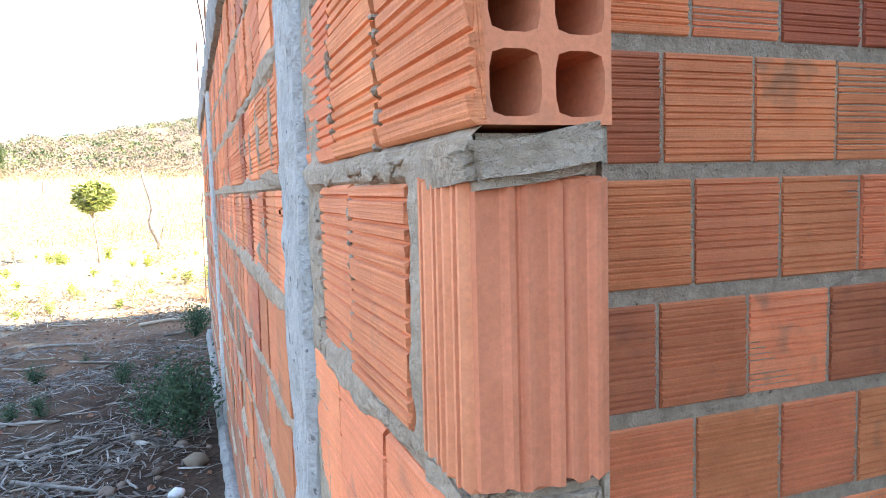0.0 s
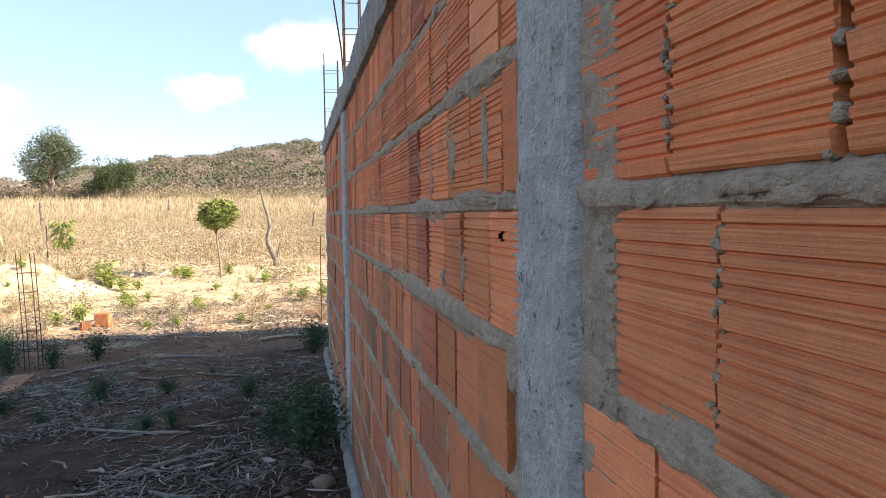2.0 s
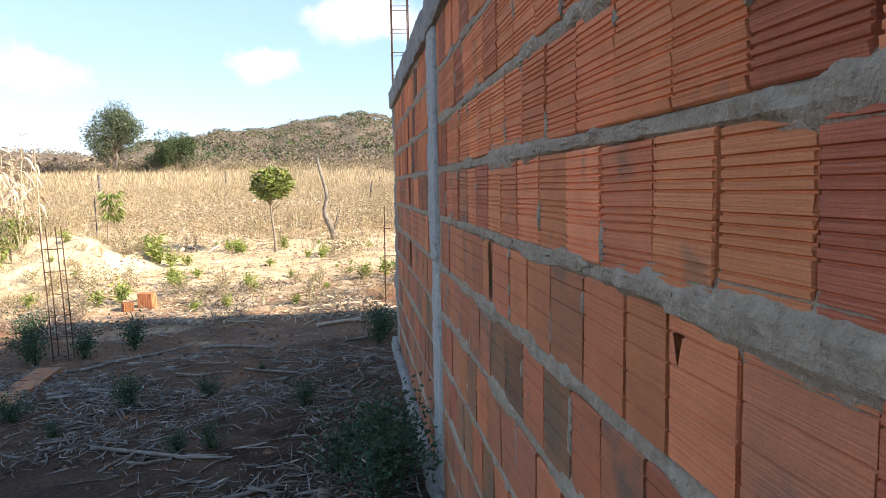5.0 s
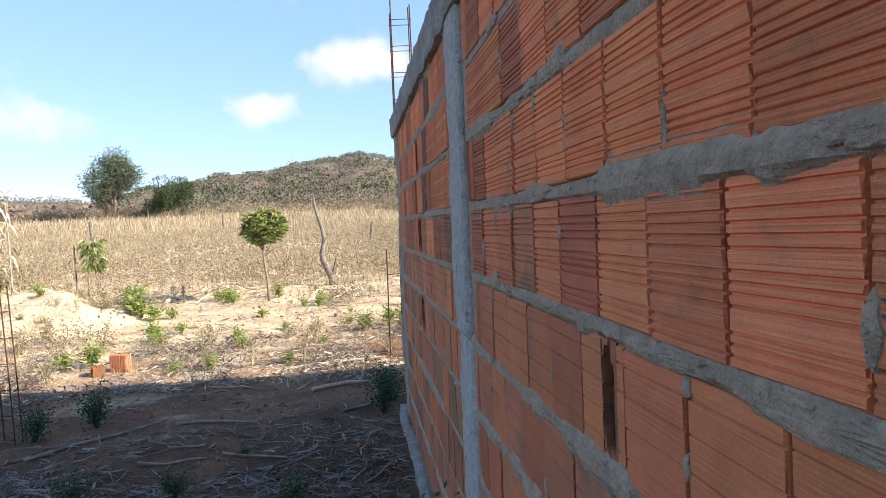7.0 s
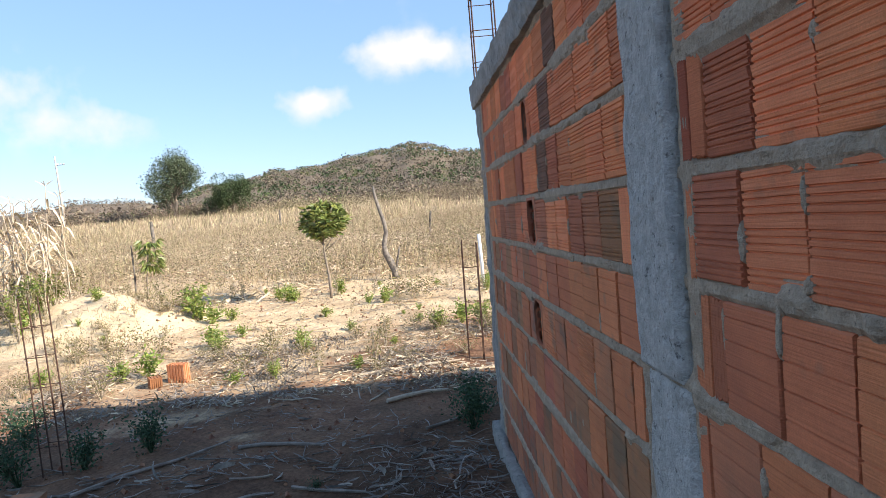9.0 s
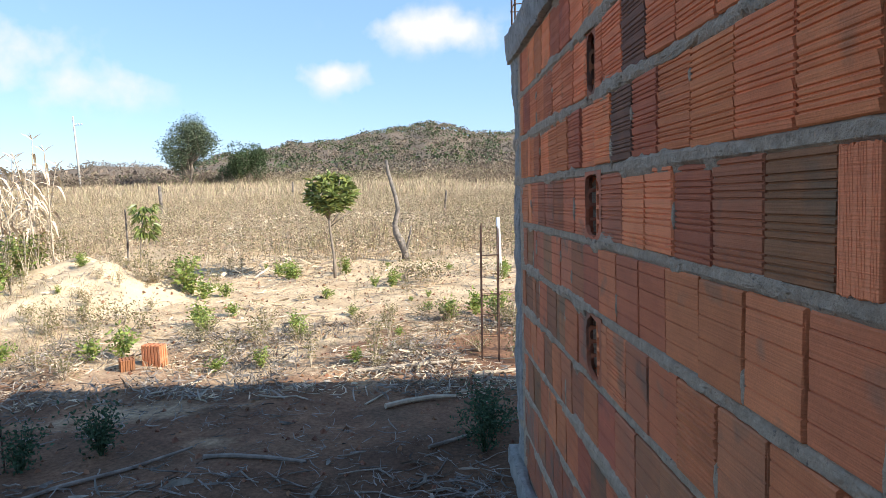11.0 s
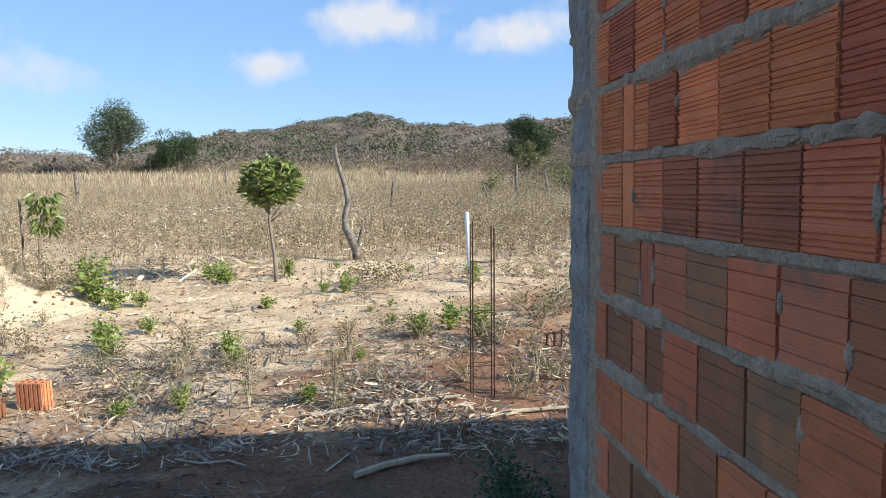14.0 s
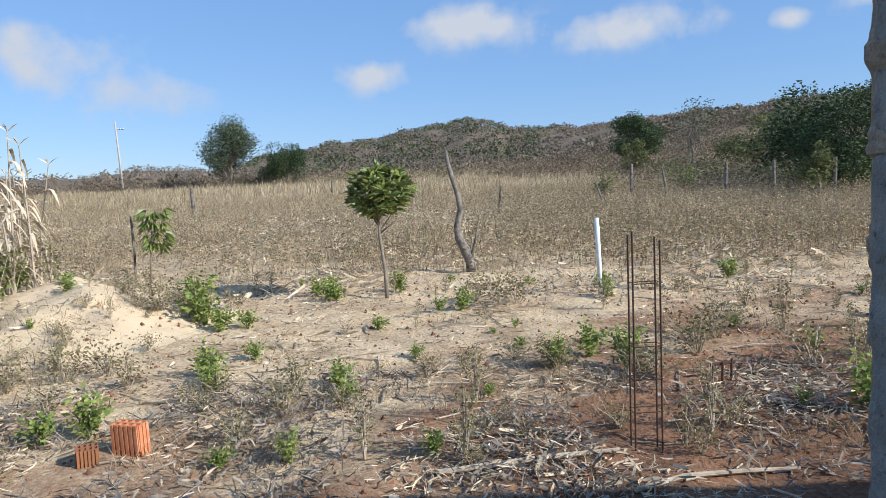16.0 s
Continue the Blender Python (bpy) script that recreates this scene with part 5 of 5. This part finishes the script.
def stone_geo(r, seed):
    bm = bmesh.new()
    bmesh.ops.create_icosphere(bm, subdivisions=2, radius=r)
    for v in bm.verts:
        d = 1 + 0.3 * noise.noise(v.co.normalized() * 1.4 + Vector((seed, 0, 0))) + 0.1 * noise.noise(v.co.normalized() * 4 + Vector((0, seed, 0)))
        v.co = Vector((v.co.x * 1.25, v.co.y, v.co.z * 0.7)) * d
    me = bpy.data.meshes.new("stone")
    bm.to_mesh(me)
    bm.free()
    me.polygons.foreach_set("use_smooth", [True] * len(me.polygons))
    return me


STONES = [stone_geo(0.05, 3.0 * q) for q in range(5)]
for me in STONES:
    me.materials.append(M_STONE)
white = stone_geo(0.05, 31.0)
white.materials.append(M_WHITE)
for q in range(26):
    x, y = rs.uniform(-0.45, 0.08), rs.uniform(3.4, 5.6)
    s = rs.uniform(0.25, 0.9)
    ob = new("stone", STONES[q % 5])
    ob.matrix_basis = pose(x, y, gz(x, y) + 0.02 * s, 0, 0, rs.uniform(0, 360)) @ Matrix.Scale(s, 4)
    tagged(ob, "brownish field stone lying beside the wall footing", "stone", "stones by the footing")
for x, y, s in [(-0.10, 4.55, 0.75), (0.0, 4.9, 1.2), (-0.2, 4.85, 0.5)]:
    ob = new("stone", white if s == 0.75 else STONES[1])
    ob.matrix_basis = pose(x, y, gz(x, y) + 0.025 * s, 0, 0, 40) @ Matrix.Scale(s, 4)
    tagged(ob, "white stone on the ground" if s == 0.75 else "brownish field stone lying beside the wall footing", "stone", "stones by the footing")
clods = Geo()
tet = [(1, 0, -0.4), (-0.5, 0.87, -0.4), (-0.5, -0.87, -0.4), (0.1, 0.1, 0.8), (0.6, 0.5, 0.3), (-0.7, 0.1, 0.3)]
for q in range(4500):
    x, y = rs.uniform(-4.5, 4), rs.uniform(3, 16)
    if x > 0.08 and y < 8.9:
        continue
    r = abs(rs.normal(0, 0.011)) + 0.004
    a = rs.uniform(0, 6.28)
    c, s = math.cos(a) * r, math.sin(a) * r
    clods.add([(x + p[0] * c - p[1] * s, y + p[0] * s + p[1] * c, gz(x, y) + (p[2] + 0.2) * r) for p in tet], [(0, 2, 1), (0, 1, 4), (1, 5, 3), (1, 3, 4), (2, 0, 4), (2, 4, 3), (2, 3, 5), (1, 2, 5)])
tagged(part("soil_clods", clods, M_CLOD), "crumbs and clods of reddish soil", "soil", kind="stuff")

# ---- dry field ----
def field(count, yr, half, height, width, name, label, mat, cut=-2.0, freq=0.3, lean=0.3):
    g = Geo()
    u = rs.rand(count)
    y = yr[0] * (yr[1] / yr[0]) ** u
    x = rs.uniform(-1, 1, count) * (half[0] + half[1] * y) - 0.05 * y
    ok = ~((x > -0.2) & (y < 9.2))
    if cut > -1:
        ok &= np.array([noise.noise(Vector((a * freq, b * freq, 6.1))) > cut for a, b in zip(x, y)])
    x, y = x[ok], y[ok]
    k = len(x)
    h = rs.uniform(0.3, 1.15, k) * height * np.clip(0.75 + 1.3 * np.array([noise.noise(Vector((a * 0.33, b * 0.2, 1.5))) for a, b in zip(x, y)]), 0.25, 1.5)
    g.blades(np.stack([x, y, gz_np(x, y) - 0.01], 1), lean, h, width * (1 + (y - yr[0]) / 30))
    return tagged(part(name, g, mat), label, "grass", kind="stuff")


field(9000, (17.0, 25), (1, 0.62), 0.22, 0.010, "dry_grass", "straw-coloured dry weeds standing in the field", M_GRASS, -0.25, 0.6, 0.4)
field(38000, (22, 48), (1, 0.62), 0.42, 0.012, "dry_grass", "straw-coloured dry weeds standing in the field", M_GRASS, -0.3, 0.25, lean=0.5)
field(34000, (18, 48), (1, 0.62), 0.5, 0.012, "brown_weeds", "brown dry weeds standing in the field", M_BRUSH, -0.1, 0.5, lean=0.4)
field(34000, (42, 125), (1, 0.65), 0.6, 0.022, "dry_grass", "straw-coloured dry grass to the edge of the field", M_GRASS, lean=0.25)
field(24000, (42, 125), (1, 0.65), 0.75, 0.022, "brown_weeds", "brown dry weeds to the edge of the field", M_BRUSH, -0.15, 0.12, lean=0.25)
field(20000, (10.8, 17.5), (1.5, 0.3), 0.15, 0.006, "dry_stubble", "short dry stubble on pale sand", M_BRUSH, 0.12, 0.8, 0.6)

tw = Geo()
k = 7600
y = 16.4 * (44 / 16.4) ** rs.rand(k)
x = rs.uniform(-0.62, 0.5, k) * y
x[:2600] = rs.uniform(0.3, 11, 2600)
for a, b in zip(x, y):
    h = rs.uniform(0.18, 0.62)
    q = rs.normal(size=4) * 0.22 * h
    z = gz(a, b)
    tw.tube([(a, b, z), (a + q[0] * 0.4, b + q[1] * 0.4, z + h * 0.5), (a + q[0], b + q[1], z + h)], [0.0035, 0.0025, 0.0015], 3, False)
    lk = 18
    f = rs.uniform(0.3, 1, lk)[:, None]
    base = np.array((a, b, z)) + f * np.array((q[0], q[1], h))
    tw.leaves(base + rs.normal(size=(lk, 3)) * 0.08, rand_dirs(lk, 0.1), rs.uniform(0.03, 0.08, lk), 0.024, 0.4)
tagged(part("dry_weed_stand", tw, M_BRUSH), "brown leafy dry weeds standing in the field", "weeds", kind="stuff")


# ---- fence ----
for x, y, h, r, lean in [(4.72, 29.4, 1.25, 0.06, 0.0), (7.36, 28.6, 1.15, 0.06, 0.03), (8.65, 28.2, 1.2, 0.05, -0.02), (5.75, 29.0, 1.1, 0.035, -0.18), (-10.2, 31.9, 1.1, 0.07, -0.06), (0.4, 27.5, 0.8, 0.04, 0.1), (-7.6, 45, 1.0, 0.06, 0.0), (10.2, 27.8, 1.2, 0.05, 0.03), (3.3, 26.5, 0.75, 0.03, -0.25)]:
    g = Geo()
    g.tube([(0, 0, -0.2), (lean * 0.5, 0, h * 0.5), (lean, 0, h)], [r, r * 0.95, r * 0.8], 8)
    ob = part("fence_post", g, M_DEAD)
    ob.matrix_basis = pose(x, y, gz(x, y))
    tagged(ob, "weathered grey wooden fence post in dry grass", "post", "fence posts")
wire = Geo()
for z in (0.5, 0.8, 1.05):
    pts = [(4.72, 29.4), (7.36, 28.6), (8.65, 28.2), (10.2, 27.8)]
    wire.tube([(a, b - 0.07, gz(a, b) + z) for a, b in pts], [0.004] * 4, 3, False)
tagged(part("fence_wire", wire, M_RUST), "thin fence wire between wooden posts", "wire")


# ---- trees and scrub ----
def tree(name, x, y, h, w, crown_from, mat, label, lumps=16, per=260, leaf=0.25, trunk_r=0.14, gaps=1.0, sink=0.0):
    base = empty(name, x, y, float(ground_z(x, y)) - sink)
    t, c = Geo(), Geo()
    t.tube([(0, 0, -0.3), (0.05 * w, 0, h * 0.25), (-0.02 * w, 0.02 * w, h * 0.5), (0.03 * w, 0, h * 0.8)], [trunk_r, trunk_r * 0.8, trunk_r * 0.5, trunk_r * 0.2], 8)
    for q in range(lumps):
        u = rs.normal(size=3)
        u /= np.linalg.norm(u)
        f = rs.uniform(0.45, 0.95)
        cz = crown_from + (h - crown_from) * 0.5
        p = np.array((u[0] * w / 2 * f * 0.82, u[1] * w / 2 * f * 0.82, cz + u[2] * (h - crown_from) / 2 * f * 0.85))
        start = (rs.normal() * 0.02 * w, 0, h * rs.uniform(0.15, 0.4))
        t.tube([start, tuple((np.array(start) + p) / 2 + rs.normal(size=3) * 0.04 * w), tuple(p)], [trunk_r * 0.45, trunk_r * 0.25, trunk_r * 0.08], 5, False)
        s = np.array((w, w, (h - crown_from))) * rs.uniform(0.15, 0.24) * gaps
        d = rs.normal(size=(per, 3))
        d = d / np.linalg.norm(d, axis=1)[:, None] * rs.uniform(0.3, 1.0, per)[:, None] ** 0.5
        pts = p + d * s * (1 + 0.07 * rs.normal(size=(per, 1)))
        c.leaves(pts, rand_dirs(per, -0.1), rs.uniform(0.5, 1.3, per) * leaf, leaf * 0.5, 0.3)
    part("trunk", t, M_BARK, base)
    part("crown", c, mat, base)["kind"] = "stuff"
    return tagged(base, label, "tree")


tree("tree", -34.6, 110, 9.8, 9.4, 0.8, M_TREE, "large grey-green tree with an open feathery crown", 34, 560, 0.30, 0.3)
tree("tree", -25.6, 108, 6.0, 6.6, 0.2, M_TREE_DARK, "dense dark green tree at the field edge", 20, 480, 0.27, 0.25)
tree("tree", -29.5, 114, 3.6, 6, 0.1, M_TREE_DARK, "dense dark green tree at the field edge", 10, 220, 0.36, 0.2)
tree("tree", 13.9, 65, 5.1, 5.2, 1.3, M_TREE_DARK, "dark round tree above the scrub", 26, 420, 0.2, 0.2)
tree("tree", 12.8, 62, 3.2, 3.0, 0.2, M_BUSH, "light green bushy tree beside the dark one", 10, 240, 0.2, 0.12)
tree("tree", 18.6, 66, 6.6, 4.6, 2.0, M_TREE, "thin tree with sparse feathery crown", 14, 60, 0.2, 0.1)
tree("tree", 22.5, 62, 4.6, 8.5, 0.3, M_BUSH, "light green bushy tree in the scrub", 20, 260, 0.24, 0.16)
tree("tree", 11.6, 29.5, 3.6, 3.4, 0.1, M_TREE_DARK, "dark leafy tree behind the fence", 24, 420, 0.12, 0.09)
tree("tree", 13.6, 30.5, 4.2, 3.6, 0.1, M_TREE_DARK, "dark leafy tree behind the fence", 24, 420, 0.12, 0.09)
tree("tree", 12.0, 33.5, 4.3, 4.0, 0.1, M_TREE_DARK, "dark leafy tree behind the fence", 20, 260, 0.17, 0.09)
tree("tree", 9.4, 27.2, 1.7, 1.3, 0.1, M_BUSH, "young leafy tree at the fence", 9, 110, 0.13, 0.05)
tree("tree", 6.7, 30.5, 1.3, 1.3, 0.1, M_BUSH, "thin green shrub behind the fence", 8, 60, 0.1, 0.04)
tree("tree", 4.0, 30.2, 1.3, 1.1, 0.2, M_BUSH, "thin green shrub behind the fence", 8, 50, 0.1, 0.04)

# bare grey bush by the dark trees
bare = Geo()
for q in range(70):
    a = rs.uniform(0, 6.28)
    r = rs.uniform(0.2, 1.0) * 1.6
    top = (math.cos(a) * r, math.sin(a) * r * 0.7, rs.uniform(1.6, 3.4))
    mid = (top[0] * 0.4, top[1] * 0.4, top[2] * 0.55)
    bare.tube([(0, 0, 0), mid, top], [0.03, 0.018, 0.006], 4, False)
    for w in range(4):
        e = tuple(np.array(top) + rs.normal(size=3) * 0.4)
        bare.tube([mid, tuple((np.array(mid) + np.array(e)) / 2 + rs.normal(size=3) * 0.1), e], [0.012, 0.008, 0.003], 3, False)
ob = part("bare_bush", bare, M_DEAD)
ob.matrix_basis = pose(13.2, 35.5, float(ground_z(13.2, 35.5)))
tagged(ob, "leafless grey bush with many fine branches", "bush")


def scrub(count, xr, yr, size, leaf, mat, name, label, per=46, keep=None):
    g = Geo()
    x, y = rs.uniform(*xr, count), rs.uniform(*yr, count)
    if keep is not None:
        ok = keep(x, y)
        x, y = x[ok], y[ok]
    for a, b in zip(x, y):
        s = rs.uniform(*size)
        d = rs.normal(size=(per, 3))
        d = d / np.linalg.norm(d, axis=1)[:, None] * (rs.uniform(0.25, 1.0, per)[:, None] ** 0.5)
        d[:, 2] = np.abs(d[:, 2]) * 0.9
        pts = np.array((a, b, float(ground_z(a, b)))) + d * s * np.array((1, 1, rs.uniform(0.7, 1.2))) * (1 + 0.25 * rs.normal(size=(per, 1)))
        g.leaves(pts, rand_dirs(per, 0.2), rs.uniform(0.6, 1.4, per) * leaf * s, leaf * s * 0.5, 0.2)
    return tagged(part(name, g, mat), label, "scrub", kind="stuff")


bear = lambda x, y: np.arctan2(x, y - 7)
scrub(520, (-75, 60), (108, 135), (1.0, 2.6), 0.15, M_SCRUB, "scrub", "brown dry scrub along the field edge", 110)
scrub(150, (-26, 12), (103, 112), (0.8, 1.9), 0.15, M_PALESCRUB, "pale_scrub", "straw-coloured scrub at the far edge of the field", 110)
scrub(420, (4, 60), (70, 112), (0.8, 2.3), 0.13, M_SCRUB, "scrub", "brown dry scrub on the rising ground", 120, lambda x, y: x > 4 + (y - 70) * -0.05 + 0.0)
scrub(420, (6, 45), (31, 72), (0.5, 1.5), 0.11, M_SCRUB, "scrub", "brown dry scrub behind the fence", 120, lambda x, y: x > 6 + (y - 31) * 0.12)
scrub(280, (8, 45), (32, 75), (0.6, 1.6), 0.11, M_BUSH, "green_scrub", "green bushes among dry scrub", 130, lambda x, y: x > 9 + (y - 31) * 0.15)
scrub(280, (10, 45), (32, 75), (0.5, 1.3), 0.11, M_TREE_DARK, "dark_scrub", "dark evergreen shrubs among dry scrub", 130, lambda x, y: x > 9 + (y - 31) * 0.15)
scrub(60, (-40, 30), (106, 118), (0.8, 1.8), 0.2, M_BUSH, "green_scrub", "green bushes among dry scrub", 70)


def hillside(count, rr, bb, size, leaf, mat, name, label, per):
    """Scrub spread over a sector of the hills, by distance and bearing."""
    g = Geo()
    r = rs.uniform(*rr, count)
    b = rs.uniform(*bb, count)
    x, y = r * np.sin(b), 7 + r * np.cos(b)
    z = ground_z(x, y)
    for a, c, e in zip(x, y, z):
        s = rs.uniform(*size)
        d = rs.normal(size=(per, 3))
        d = d / np.linalg.norm(d, axis=1)[:, None] * (rs.uniform(0.25, 1.0, per)[:, None] ** 0.5)
        d[:, 2] = np.abs(d[:, 2]) * 0.9
        g.leaves(np.array((a, c, e)) + d * s, rand_dirs(per, 0.2), rs.uniform(0.6, 1.4, per) * leaf * s, leaf * s * 0.6, 0.2)
    return tagged(part(name, g, mat), label, "scrub", kind="stuff")


hillside(3800, (130, 400), (-0.5, 0.66), (1.2, 3.2), 0.34, M_FARSCRUB, "hill_scrub", "grey-brown scrub woodland covering the hill", 24)
hillside(420, (130, 400), (-0.45, 0.66), (1.2, 2.8), 0.34, M_BUSH, "hill_scrub", "green bushes scattered over the hill", 24)
hillside(380, (200, 395), (-0.3, 0.12), (1.5, 3.6), 0.34, M_TREE_DARK, "hill_trees", "dark trees scattered over the hill", 24)
hillside(1300, (500, 1000), (-0.8, 0.3), (4.0, 9.0), 0.34, M_FARSCRUB, "hill_scrub", "scrub woodland covering the far ridge", 20)

# power pole far off
pole = empty("power_pole", -53.2, 115.5, float(ground_z(-53.2, 115.5)))
g = Geo()
g.tube([(0, 0, -0.3), (-0.2, 0, 5), (-0.5, 0, 11.0)], [0.19, 0.16, 0.11], 8)
part("shaft", g, M_CONCRETE, pole, smooth=True)
g = Geo()
g.tube([(-0.6, 0, 9.6), (0.9, 0, 9.65)], [0.05, 0.05], 5)
crossarm = part("crossarm", g, M_DEAD, pole)
for q in range(3):
    g = Geo()
    g.tube([(-0.1 + q * 0.45, 0, 9.65), (-0.1 + q * 0.45, 0, 9.9)], [0.06, 0.05], 6)
    part("insulator", g, M_PVC, crossarm)
tagged(pole, "pale concrete power pole at the field edge", "pole")
